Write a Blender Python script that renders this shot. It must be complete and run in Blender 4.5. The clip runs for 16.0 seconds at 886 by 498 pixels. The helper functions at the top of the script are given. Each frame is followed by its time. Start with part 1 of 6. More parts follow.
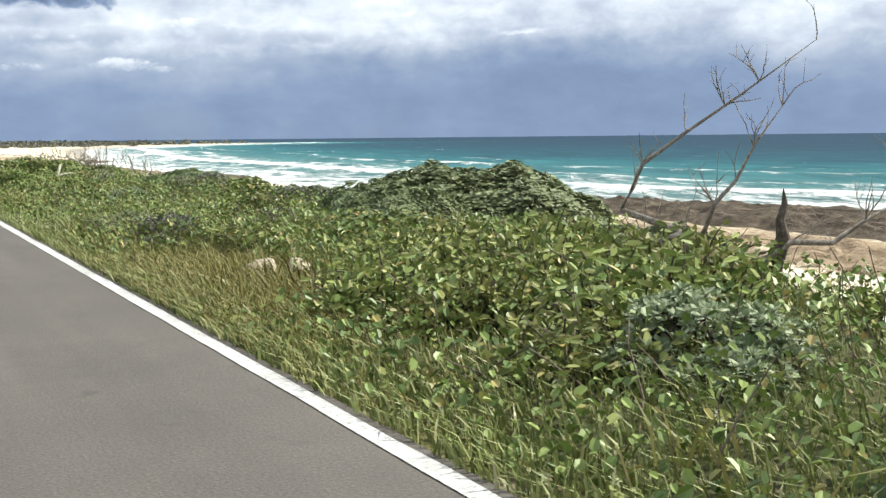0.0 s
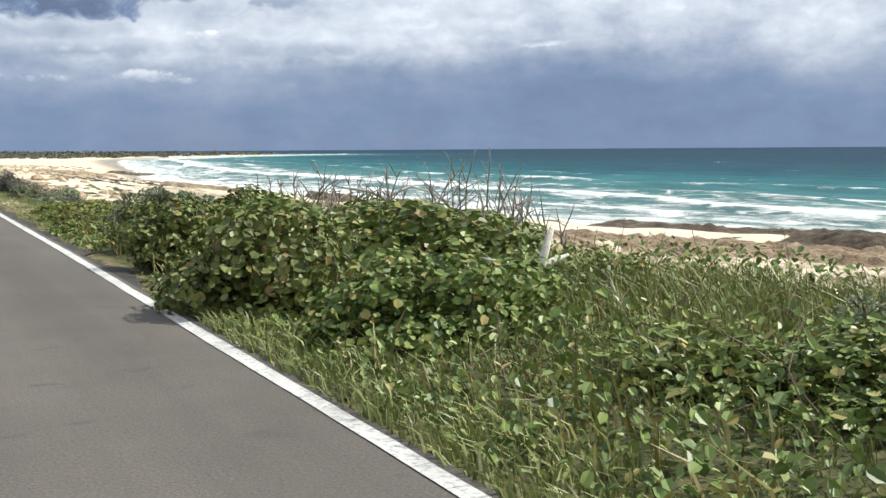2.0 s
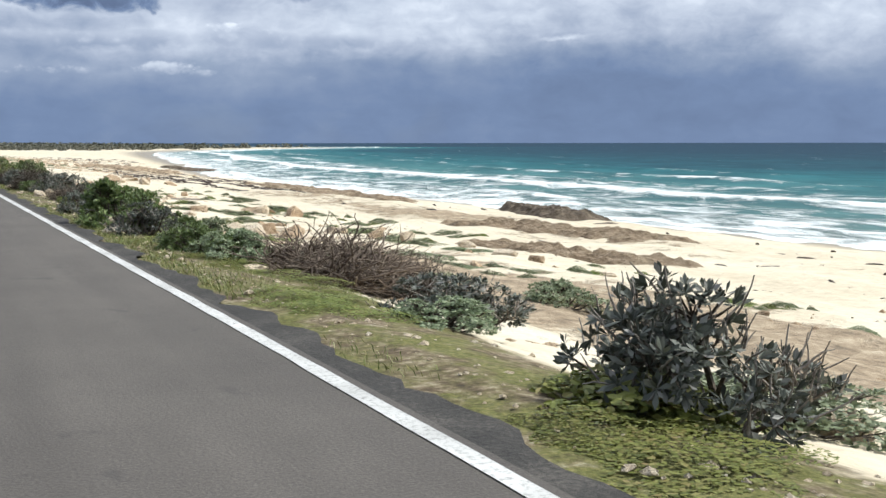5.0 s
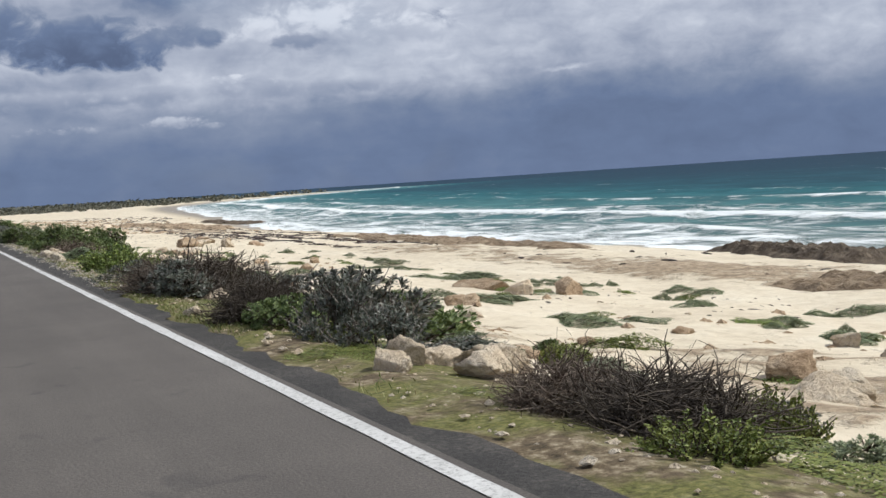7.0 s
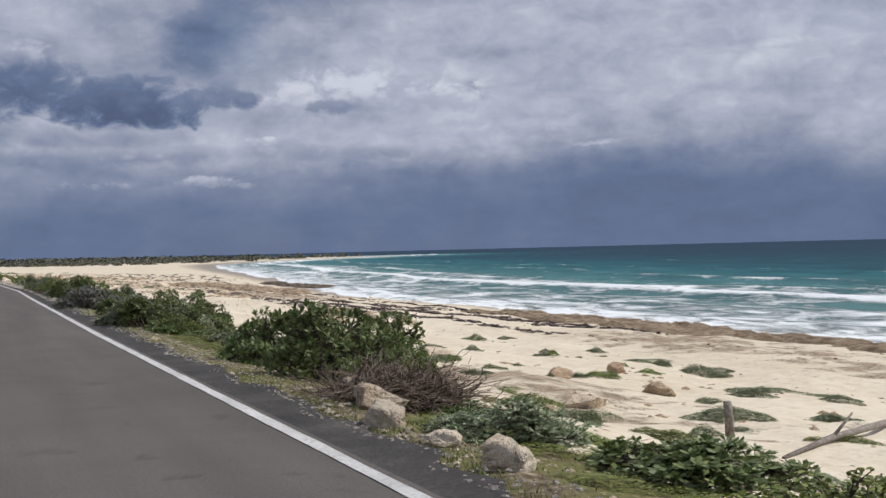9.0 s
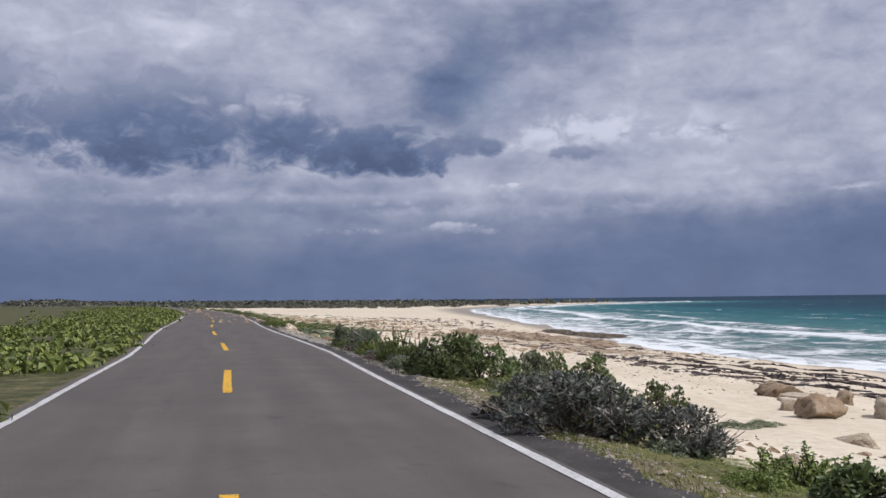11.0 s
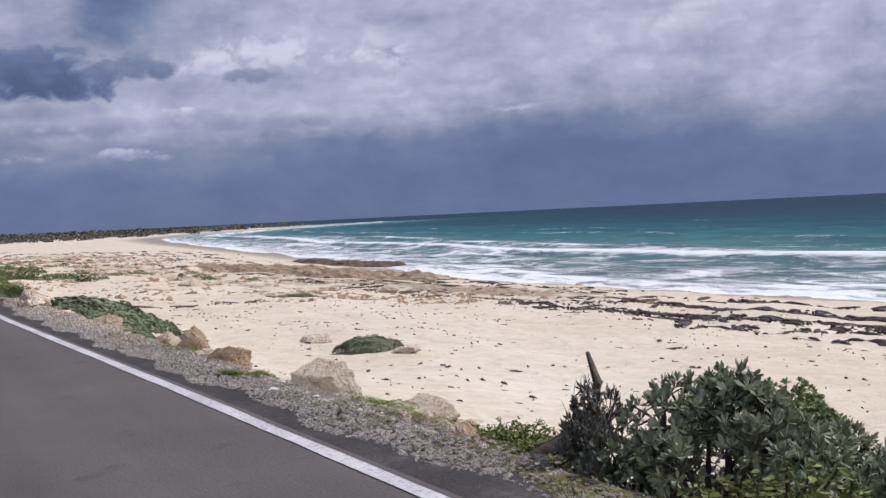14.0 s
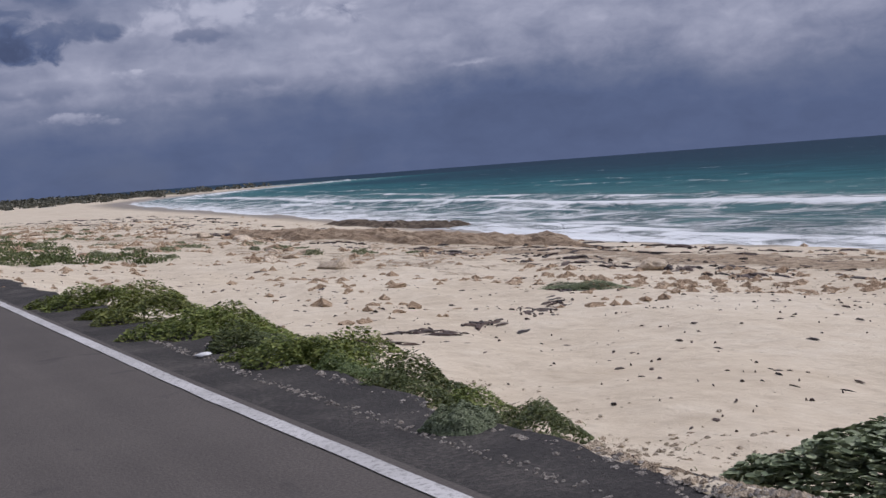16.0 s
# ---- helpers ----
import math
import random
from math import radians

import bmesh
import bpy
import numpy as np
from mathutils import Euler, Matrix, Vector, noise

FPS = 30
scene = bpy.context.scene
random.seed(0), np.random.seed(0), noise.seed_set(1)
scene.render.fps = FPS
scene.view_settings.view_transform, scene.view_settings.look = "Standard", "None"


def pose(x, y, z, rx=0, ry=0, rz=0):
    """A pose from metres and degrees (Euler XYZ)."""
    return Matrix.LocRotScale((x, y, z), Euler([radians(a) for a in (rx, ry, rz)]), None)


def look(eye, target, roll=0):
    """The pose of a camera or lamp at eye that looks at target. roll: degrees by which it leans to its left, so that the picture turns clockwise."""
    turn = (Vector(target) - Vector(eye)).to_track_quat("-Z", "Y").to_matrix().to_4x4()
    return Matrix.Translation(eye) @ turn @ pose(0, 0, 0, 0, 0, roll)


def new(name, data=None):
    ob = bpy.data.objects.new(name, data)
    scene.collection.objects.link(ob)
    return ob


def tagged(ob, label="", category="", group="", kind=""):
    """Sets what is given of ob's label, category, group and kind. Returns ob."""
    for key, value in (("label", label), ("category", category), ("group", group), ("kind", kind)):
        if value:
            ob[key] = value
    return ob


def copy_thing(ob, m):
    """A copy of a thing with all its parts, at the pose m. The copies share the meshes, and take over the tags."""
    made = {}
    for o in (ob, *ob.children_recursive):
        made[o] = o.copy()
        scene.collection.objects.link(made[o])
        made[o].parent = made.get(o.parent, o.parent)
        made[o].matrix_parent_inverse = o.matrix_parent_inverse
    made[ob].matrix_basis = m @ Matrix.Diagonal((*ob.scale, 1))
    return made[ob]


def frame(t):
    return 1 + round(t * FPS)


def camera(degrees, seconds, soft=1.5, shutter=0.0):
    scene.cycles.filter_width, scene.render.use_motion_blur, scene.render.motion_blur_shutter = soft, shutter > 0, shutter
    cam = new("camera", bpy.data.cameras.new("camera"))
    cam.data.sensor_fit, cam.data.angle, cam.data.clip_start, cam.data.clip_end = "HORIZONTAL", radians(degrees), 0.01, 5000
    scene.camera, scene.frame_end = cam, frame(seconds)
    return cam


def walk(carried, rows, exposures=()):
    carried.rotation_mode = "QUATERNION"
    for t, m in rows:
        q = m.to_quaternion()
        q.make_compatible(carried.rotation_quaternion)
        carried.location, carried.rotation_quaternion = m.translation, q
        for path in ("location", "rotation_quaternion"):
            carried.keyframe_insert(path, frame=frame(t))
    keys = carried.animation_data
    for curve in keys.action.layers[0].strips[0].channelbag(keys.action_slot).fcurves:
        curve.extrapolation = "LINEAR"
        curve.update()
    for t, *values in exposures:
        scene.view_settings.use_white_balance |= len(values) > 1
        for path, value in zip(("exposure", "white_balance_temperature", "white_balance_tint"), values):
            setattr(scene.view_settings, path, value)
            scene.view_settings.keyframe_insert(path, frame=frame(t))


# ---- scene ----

# ================= camera and its walk =================
cam = camera(43.94, 16.0, soft=1.5)
EYE = 1.4


def stand(x, y, yaw, pitch, roll):
    """A pose on the road: yaw to the sea side of straight ahead, pitch up, both in degrees."""
    a, p = radians(yaw), radians(pitch)
    way = Vector((math.sin(a) * math.cos(p), math.cos(a) * math.cos(p), math.sin(p)))
    return look((x, y, EYE), Vector((x, y, EYE)) + way * 10, roll)


WALK = [
    (0, 0.00, 0.00, 28.06, -5.87, -0.57),
    (0.5, 0.09, 6.23, 30.16, -5.51, -2.38),
    (1, 0.14, 12.24, 29.43, -5.49, -2.59),
    (1.5, 0.12, 18.22, 28.48, -4.04, -0.61),
    (2, 0.16, 24.29, 26.98, -5.24, -0.36),
    (2.5, 0.19, 30.94, 24.20, -6.32, -0.64),
    (3, 0.23, 37.74, 23.76, -6.23, -1.22),
    (3.2, 0.25, 40.25, 22.95, -6.75, -1.0),
    (5.3, 0.33, 65.80, 26.25, -5.50, 0.0),
    (5.5, 0.34, 68.23, 25.45, -5.56, 0.18),
    (6, 0.36, 74.34, 26.15, -4.49, -2.82),
    (6.5, 0.35, 80.12, 24.87, -4.42, -2.99),
    (7, 0.36, 85.81, 25.29, -3.65, -3.76),
    (7.5, 0.35, 91.65, 25.29, -2.71, -2.92),
    (8, 0.28, 97.61, 25.33, -2.17, -2.36),
    (8.5, 0.22, 103.62, 25.90, -1.39, -2.26),
    (9, 0.18, 109.21, 24.13, -0.02, -1.41),
    (9.5, 0.11, 114.99, 21.99, 0.31, -1.07),
    (10, -0.07, 120.47, 17.70, 2.00, -0.03),
    (10.2, -0.09, 122.5, 13.8, 2.6, 0.1),
    (10.8, -0.10, 128.4, 11.0, 2.6, -0.6),
    (12.3, -0.09, 143.1, 26.5, 1.0, -3.3),
    (12.5, -0.06, 145.09, 27.33, 0.70, -3.62),
    (13, 0.11, 150.29, 26.82, 1.67, -3.95),
    (13.5, 0.17, 155.48, 29.12, -0.21, -2.90),
    (14, 0.28, 160.96, 28.03, -1.87, -2.76),
    (14.5, 0.30, 166.21, 28.25, -4.40, -3.15),
    (15, 0.24, 171.71, 29.68, -3.80, -3.79),
    (15.5, 0.09, 177.12, 30.67, -3.02, -3.27),
    (16, 0.00, 182.55, 30.04, -4.26, -4.31),
]
EXPOSURES = [(0.0, 0.98, 6500, 2), (1.5, 0.75, 6450, 3), (2.5, 0.72, 6350, 4), (5.5, 0.44, 6050, 5), (7.0, 0.12, 6150, 8), (9.0, -0.08, 6150, 12), (13.0, -0.08, 5900, 18), (14.5, -0.04, 5900, 20), (15.0, -0.28, 5900, 21), (16.0, -0.52, 5850, 20)]
walk(cam, [(t, stand(x, y, a, p, r)) for t, x, y, a, p, r in WALK], EXPOSURES)

# ================= world and sun =================
SUN_EL, SUN_AZ = 48.0, 104.0      # degrees; azimuth from straight ahead to the sea side


class Nodes:
    """Short hand for building a node tree."""

    def __init__(self, tree):
        self.tree = tree
        tree.nodes.clear()

    def add(self, kind, **values):
        node = self.tree.nodes.new(kind)
        for key, value in values.items():
            setattr(node, key, value)
        return node

    def put(self, socket, value):
        if isinstance(value, bpy.types.NodeSocket):
            self.tree.links.new(value, socket)
        else:
            socket.default_value = value

    def math(self, op, a, b=0.0, clamp=False):
        node = self.add("ShaderNodeMath", operation=op, use_clamp=clamp)
        self.put(node.inputs[0], a)
        self.put(node.inputs[1], b)
        return node.outputs[0]

    def noise(self, vector, scale, detail=4.0, rough=0.55, distortion=0.0):
        node = self.add("ShaderNodeTexNoise")
        if vector is not None:
            self.put(node.inputs["Vector"], vector)
        self.put(node.inputs["Scale"], scale)
        self.put(node.inputs["Detail"], detail)
        self.put(node.inputs["Roughness"], rough)
        self.put(node.inputs["Distortion"], distortion)
        return node.outputs["Fac"]

    def ramp(self, fac, stops, mode="LINEAR"):
        node = self.add("ShaderNodeValToRGB")
        node.color_ramp.interpolation = mode
        el = node.color_ramp.elements
        while len(el) < len(stops):
            el.new(0.5)
        for e, (pos, col) in zip(el, stops):
            e.position = pos
            e.color = (*col, 1) if len(col) == 3 else col
        self.put(node.inputs[0], fac)
        return node.outputs["Color"]

    def level(self, fac, lo, hi, to_lo=0.0, to_hi=1.0, smooth=False):
        node = self.add("ShaderNodeMapRange", interpolation_type="SMOOTHSTEP" if smooth else "LINEAR")
        self.put(node.inputs[0], fac)
        for n, v in enumerate((lo, hi, to_lo, to_hi)):
            self.put(node.inputs[n + 1], v)
        return node.outputs[0]

    def mix(self, fac, a, b, blend="MIX"):
        node = self.add("ShaderNodeMix", data_type="RGBA", blend_type=blend)
        self.put(node.inputs[0], fac)
        self.put(node.inputs[6], (*a, 1) if isinstance(a, tuple) and len(a) == 3 else a)
        self.put(node.inputs[7], (*b, 1) if isinstance(b, tuple) and len(b) == 3 else b)
        return node.outputs[2]

    def join(self, x, y, z):
        node = self.add("ShaderNodeCombineXYZ")
        for n, v in enumerate((x, y, z)):
            self.put(node.inputs[n], v)
        return node.outputs[0]

    def split(self, vector):
        node = self.add("ShaderNodeSeparateXYZ")
        self.put(node.inputs[0], vector)
        return node.outputs


world = bpy.data.worlds.new("world")
scene.world = world
world.use_nodes = True
W = Nodes(world.node_tree)
sky = W.add("ShaderNodeTexSky", sky_type="NISHITA", sun_disc=False, sun_elevation=radians(SUN_EL), sun_rotation=radians(SUN_AZ))
coord = W.add("ShaderNodeTexCoord").outputs["Generated"]
dx, dy, dz = W.split(coord)
az = W.math("MULTIPLY", W.math("ARCTAN2", dx, dy), 57.2958)
el = W.math("MULTIPLY", W.math("ARCSINE", dz), 57.2958)
# clouds live on (azimuth, elevation), wider than high, bent by a coarse noise
def puff(shift, scale, detail, rough, seed, distortion=0.0):
    v = W.join(W.math("MULTIPLY", az, 0.13), W.math("MULTIPLY", W.math("ADD", el, shift), 0.20), seed)
    return W.noise(v, scale, detail, rough, distortion)


bend1 = W.math("SUBTRACT", puff(0.0, 1.5, 5.0, 0.6, 3.7), 0.5)
bend2 = W.math("SUBTRACT", puff(0.0, 1.5, 5.0, 0.6, 9.1), 0.5)
az_b = W.math("ADD", az, W.math("MULTIPLY", bend1, 7.0))
el_b = W.math("ADD", el, W.math("MULTIPLY", bend2, 3.0))


def heap(total, a0, e0, wide, high, amount, up=0.0):
    """Adds a soft heap of cloud (or, below zero, a hollow) at an azimuth and elevation."""
    u = W.math("DIVIDE", W.math("SUBTRACT", az_b, a0), wide)
    v = W.math("DIVIDE", W.math("SUBTRACT", W.math("ADD", el_b, up), e0), high)
    d = W.math("ADD", W.math("MULTIPLY", u, u), W.math("MULTIPLY", v, v))
    g = W.math("MULTIPLY", W.math("EXPONENT", W.math("MULTIPLY", d, -1.0)), amount)
    return W.math("ADD", total, g)


# high grey layer: slate blue near the horizon, pale and softly lumpy above
value = W.math("ADD", W.level(el_b, 1.2, 6.8, 0.235, 0.60, True), W.level(el, 9.0, 20.0, 0.0, 0.05))
for row in ((11.4, 10.6, 2.7, 1.5, -0.40), (14.5, 12.8, 2.8, 1.8, -0.24), (19.0, 14.2, 3.4, 1.7, -0.15), (40, 9.5, 9.0, 2.5, 0.10), (35, 3.4, 9.0, 1.3, -0.12), (23, 8.2, 4.5, 1.9, 0.10),
            (25.8, 8.1, 0.8, 0.22, -0.20), (32.6, 5.42, 1.3, 0.13, 0.16), (28, 5.9, 6.0, 0.7, 0.06), (46, 5.2, 2.4, 2.2, 0.13), (-3, 13.4, 7.0, 1.8, 0.10), (2, 5.95, 9.0, 0.45, -0.10), (22.5, 3.9, 4.0, 0.7, -0.08), (13, 5.6, 10.0, 0.8, 0.14), (9, 3.5, 12.0, 1.0, 0.07), (10, 4.15, 9.0, 0.4, -0.06)):
    value = heap(value, *row)
lumps = W.math("SUBTRACT", puff(0.0, 2.3, 5.0, 0.50, 5.2, 0.15), 0.5)
drift = W.noise(W.join(W.math("MULTIPLY", az, 0.10), W.math("MULTIPLY", el, 0.52), 7.7), 1.6, 5.0, 0.55, 0.3)
ragged = W.math("SUBTRACT", W.noise(W.join(W.math("MULTIPLY", az, 0.42), W.math("MULTIPLY", el, 0.62), 3.1), 1.5, 7.0, 0.58, 0.5), 0.5)
broad = W.level(el, 2.0, 6.0, 0.35, 1.0, True)
value = W.math("ADD", value, W.math("MULTIPLY", W.math("ADD", W.math("ADD", W.math("MULTIPLY", lumps, 0.40), W.math("MULTIPLY", ragged, 0.30)), W.math("MULTIPLY", W.math("SUBTRACT", drift, 0.5), 0.22)), broad))


# heaped clouds in front of it: lit, puffed tops over darker flat bases
def cumulus(under, seed, blobs, base, soft, span, low, top, puffy=0.6, size=1.0, dense=1.0, edge=0.45):
    """Cloud made of round blobs (azimuth, elevation, half width, half height) with billowed edges over a base; low and top are its tones."""
    billow = 0.0
    for k, (fine, share) in enumerate(((1.0, 1.0), (2.4, 0.5), (5.5, 0.2))):
        cell = W.add("ShaderNodeTexVoronoi", feature="SMOOTH_F1")
        W.put(cell.inputs["Vector"], W.join(W.math("MULTIPLY", az_c, 0.62 / size), W.math("MULTIPLY", el, 0.85 / size), seed + 3 * k))
        cell.inputs["Scale"].default_value = fine
        cell.inputs["Smoothness"].default_value = 0.5
        billow = W.math("ADD", billow, W.math("MULTIPLY", W.math("SUBTRACT", 0.45, cell.outputs["Distance"]), share))
    field = -9.0
    for a0, e0, w0, h0 in blobs:
        u = W.math("DIVIDE", W.math("SUBTRACT", az_c, a0), w0)
        v = W.math("DIVIDE", W.math("SUBTRACT", el, e0), h0)
        q = W.math("SUBTRACT", 1.0, W.math("ADD", W.math("MULTIPLY", u, u), W.math("MULTIPLY", v, v)))
        field = W.math("MAXIMUM", field, q)
    field = W.math("ADD", W.math("ADD", W.math("MAXIMUM", field, -3.0), W.math("MULTIPLY", billow, puffy * 1.6)), W.math("MULTIPLY", ragged, 3.2))
    foot = W.level(W.math("ADD", el, W.math("MULTIPLY", ragged, 3.0 * soft)), base - soft, base + soft, 0.0, 1.0, True)
    mask = W.math("MULTIPLY", W.level(field, -0.25, edge + 0.45, 0.0, dense, True), foot)
    rise = W.math("ADD", W.math("DIVIDE", W.math("SUBTRACT", el, base), span), W.math("ADD", W.math("MULTIPLY", billow, 0.40), W.math("MULTIPLY", ragged, 0.7)))
    tone = W.level(rise, 0.0, 1.0, low, top, True)
    return W.math("ADD", W.math("MULTIPLY", under, W.math("SUBTRACT", 1.0, mask)), W.math("MULTIPLY", tone, mask))


az_c = W.math("ADD", az, W.math("MULTIPLY", bend1, 1.2))
value = cumulus(value, 1.7, ((-28, 9.6, 27, 3.6), (-3, 9.2, 6.5, 2.9), (3.2, 8.8, 3.4, 1.9), (8.0, 7.6, 4.3, 1.6)), 6.30, 0.22, 6.0, 0.06, 0.50, 0.5, 1.6, 1.0, 0.5)
value = cumulus(value, 3.3, ((3.5, 9.9, 1.5, 0.75), (0.9, 9.6, 1.3, 0.5)), 9.2, 0.6, 1.2, 0.40, 0.76, 0.6, 0.6, 0.9)
value = cumulus(value, 8.3, ((16.9, 8.2, 1.9, 1.05), (19.8, 8.4, 2.8, 1.2), (15.0, 7.4, 1.5, 0.6), (23.5, 7.8, 3.6, 0.9)), 6.8, 0.6, 1.8, 0.54, 0.86, 0.6, 0.8, 0.9)
value = cumulus(value, 2.9, ((12.8, 8.4, 1.25, 0.95), (11.2, 7.8, 1.5, 0.7), (14.1, 7.9, 0.9, 0.5)), 7.1, 0.3, 2.2, 0.25, 0.50, 0.5, 0.6)
value = cumulus(value, 5.9, ((18.7, 7.42, 1.5, 0.50), (17.7, 7.2, 0.8, 0.3)), 6.95, 0.35, 1.4, 0.34, 0.46, 0.6, 0.5, 0.75)
value = cumulus(value, 4.4, ((14.8, 5.35, 1.5, 0.6), (11.3, 5.1, 2.0, 0.6), (8.2, 4.9, 2.4, 0.65), (17.4, 5.2, 1.8, 0.55), (4.0, 4.8, 3.2, 0.7), (-3, 4.8, 5.5, 0.8), (-20, 4.8, 16, 0.9), (21, 5.1, 2.2, 0.45)), 4.3, 0.7, 1.7, 0.32, 0.70, 0.6, 0.8, 0.9, 0.8)
value = cumulus(value, 7.2, ((14.9, 5.72, 1.1, 0.28), (16.9, 5.5, 0.8, 0.2), (11.2, 5.45, 0.9, 0.2)), 5.4, 0.3, 0.7, 0.55, 0.92, 0.5, 0.35, 0.7)
value = cumulus(value, 6.1, ((12.1, 3.65, 1.4, 0.36), (14.2, 3.42, 1.0, 0.22), (18.8, 3.15, 0.9, 0.22), (7.0, 3.3, 2.4, 0.4)), 3.2, 0.35, 0.8, 0.38, 0.70, 0.6, 0.4, 0.95)
cloud = W.ramp(value, [(0.06, (0.092, 0.118, 0.192)), (0.25, (0.145, 0.187, 0.292)), (0.40, (0.215, 0.252, 0.345)), (0.54, (0.325, 0.352, 0.435)),
                       (0.70, (0.48, 0.50, 0.57)), (0.95, (0.80, 0.80, 0.84))])
blue = W.add("ShaderNodeVectorMath", operation="SCALE")
W.put(blue.inputs[0], sky.outputs[0])
blue.inputs["Scale"].default_value = 0.10
cover = W.level(puff(0.0, 0.8, 3.0, 0.5, 2.0), 0.2, 0.4, 0.85, 1.0)
back = W.add("ShaderNodeBackground")
W.put(back.inputs[0], W.mix(cover, blue.outputs[0], cloud))
back.inputs[1].default_value = 1.0
W.put(W.add("ShaderNodeOutputWorld").inputs[0], back.outputs[0])

sun = new("sun", bpy.data.lights.new("sun", "SUN"))
sun.data.energy, sun.data.angle, sun.data.color = 3.6, radians(0.6), (1.0, 0.95, 0.86)
a, e = radians(SUN_AZ), radians(SUN_EL)
sun.matrix_world = look((math.sin(a) * math.cos(e) * 50, math.cos(a) * math.cos(e) * 50, math.sin(e) * 50), (0, 0, 0))


# ================= materials =================
def material(name):
    mat = bpy.data.materials.new(name)
    mat.use_nodes = True
    return mat, Nodes(mat.node_tree)


def finish(n, color, rough=0.8, bump=None, strength=0.3, distance=0.02, spec=0.3, normal=None, through_light=None):
    shader = n.add("ShaderNodeBsdfPrincipled")
    n.put(shader.inputs["Base Color"], (*color, 1) if isinstance(color, tuple) else color)
    n.put(shader.inputs["Roughness"], rough)
    n.put(shader.inputs["Specular IOR Level"], spec)
    if bump is not None:
        node = n.add("ShaderNodeBump")
        n.put(node.inputs["Height"], bump)
        node.inputs["Strength"].default_value = strength
        node.inputs["Distance"].default_value = distance
        n.put(shader.inputs["Normal"], node.outputs[0])
    result = shader.outputs[0]
    if through_light is not None:
        soft = n.add("ShaderNodeBsdfTranslucent")
        n.put(soft.inputs[0], color)
        blend = n.add("ShaderNodeMixShader")
        blend.inputs[0].default_value = through_light
        n.put(blend.inputs[1], result)
        n.put(blend.inputs[2], soft.outputs[0])
        result = blend.outputs[0]
    n.put(n.add("ShaderNodeOutputMaterial").inputs[0], result)


def place_of(n):
    return n.add("ShaderNodeNewGeometry").outputs["Position"]


def leaf_material(name, dark, mid, light, dry=None, rough=0.55, through_light=0.12):
    mat, n = material(name)
    geo = n.add("ShaderNodeNewGeometry")
    rnd = geo.outputs["Random Per Island"]
    own = n.add("ShaderNodeObjectInfo").outputs["Random"]
    col = n.ramp(rnd, [(0.0, dark), (0.45, mid), (0.84, light), (0.99, dry or light)])
    patch = n.noise(geo.outputs["Position"], 1.7, 3.0)
    col = n.mix(n.level(patch, 0.35, 0.7, 0.0, 0.45), col, tuple(0.6 * a + 0.4 * b for a, b in zip(mid, light)))
    hue = n.add("ShaderNodeHueSaturation")
    n.put(hue.inputs["Value"], n.level(own, 0, 1, 0.8, 1.2))
    n.put(hue.inputs["Hue"], n.level(own, 0, 1, 0.485, 0.512))
    n.put(hue.inputs["Color"], col)
    finish(n, hue.outputs[0], rough, spec=0.35, through_light=through_light)
    return mat


def stone_material(name, low, mid, high, scale=1.0):
    mat, n = material(name)
    p = place_of(n)
    big = n.noise(p, 1.4 * scale, 5.0, 0.6)
    small = n.noise(p, 16 * scale, 6.0, 0.7)
    own = n.add("ShaderNodeObjectInfo").outputs["Random"]
    col = n.ramp(n.math("ADD", n.math("MULTIPLY", big, 0.65), n.math("MULTIPLY", small, 0.35)), [(0.3, low), (0.48, mid), (0.68, high)])
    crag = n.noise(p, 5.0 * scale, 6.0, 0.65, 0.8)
    # pits and cracks: sunk in the bump, their shade also darkens the colour
    shaded_pits = n.math("MULTIPLY", n.level(n.noise(p, 26 * scale, 4.0, 0.7), 0.28, 0.40, 0.45, 1.0), n.level(crag, 0.31, 0.40, 0.4, 1.0))
    col = n.mix(shaded_pits, tuple(c * 0.55 for c in low), col)
    hue = n.add("ShaderNodeHueSaturation")
    n.put(hue.inputs["Value"], n.level(own, 0, 1, 0.82, 1.12))
    n.put(hue.inputs["Color"], col)
    finish(n, hue.outputs[0], 0.9, n.math("ADD", n.math("ADD", small, n.math("MULTIPLY", crag, 2.2)), n.math("MULTIPLY", shaded_pits, 0.5)), 0.9, 0.06, spec=0.2)
    return mat


M = {}
# asphalt: worn grey with fine chips, darker streaks along the lanes
M["asphalt"], n = material("asphalt")
p = place_of(n)
px, py, pz = n.split(p)
long = n.noise(n.join(n.math("MULTIPLY", px, 1.0), n.math("MULTIPLY", py, 0.06), 0.0), 1.6, 4.0)
chips = n.noise(p, 55.0, 2.0, 0.8)
blot = n.noise(p, 0.7, 6.0, 0.65)
val = n.math("ADD", n.math("MULTIPLY", chips, 0.55), n.math("ADD", n.math("MULTIPLY", long, 0.25), n.math("MULTIPLY", blot, 0.20)))
col = n.ramp(val, [(0.32, (0.058, 0.051, 0.046)), (0.5, (0.100, 0.088, 0.078)), (0.68, (0.165, 0.145, 0.127))])
stain = n.level(n.noise(p, 2.3, 3.0, 0.5, 0.6), 0.64, 0.72)
col = n.mix(n.math("MULTIPLY", stain, 0.45), col, (0.045, 0.042, 0.04))
finish(n, col, 0.82, chips, 0.45, 0.01, spec=0.3)

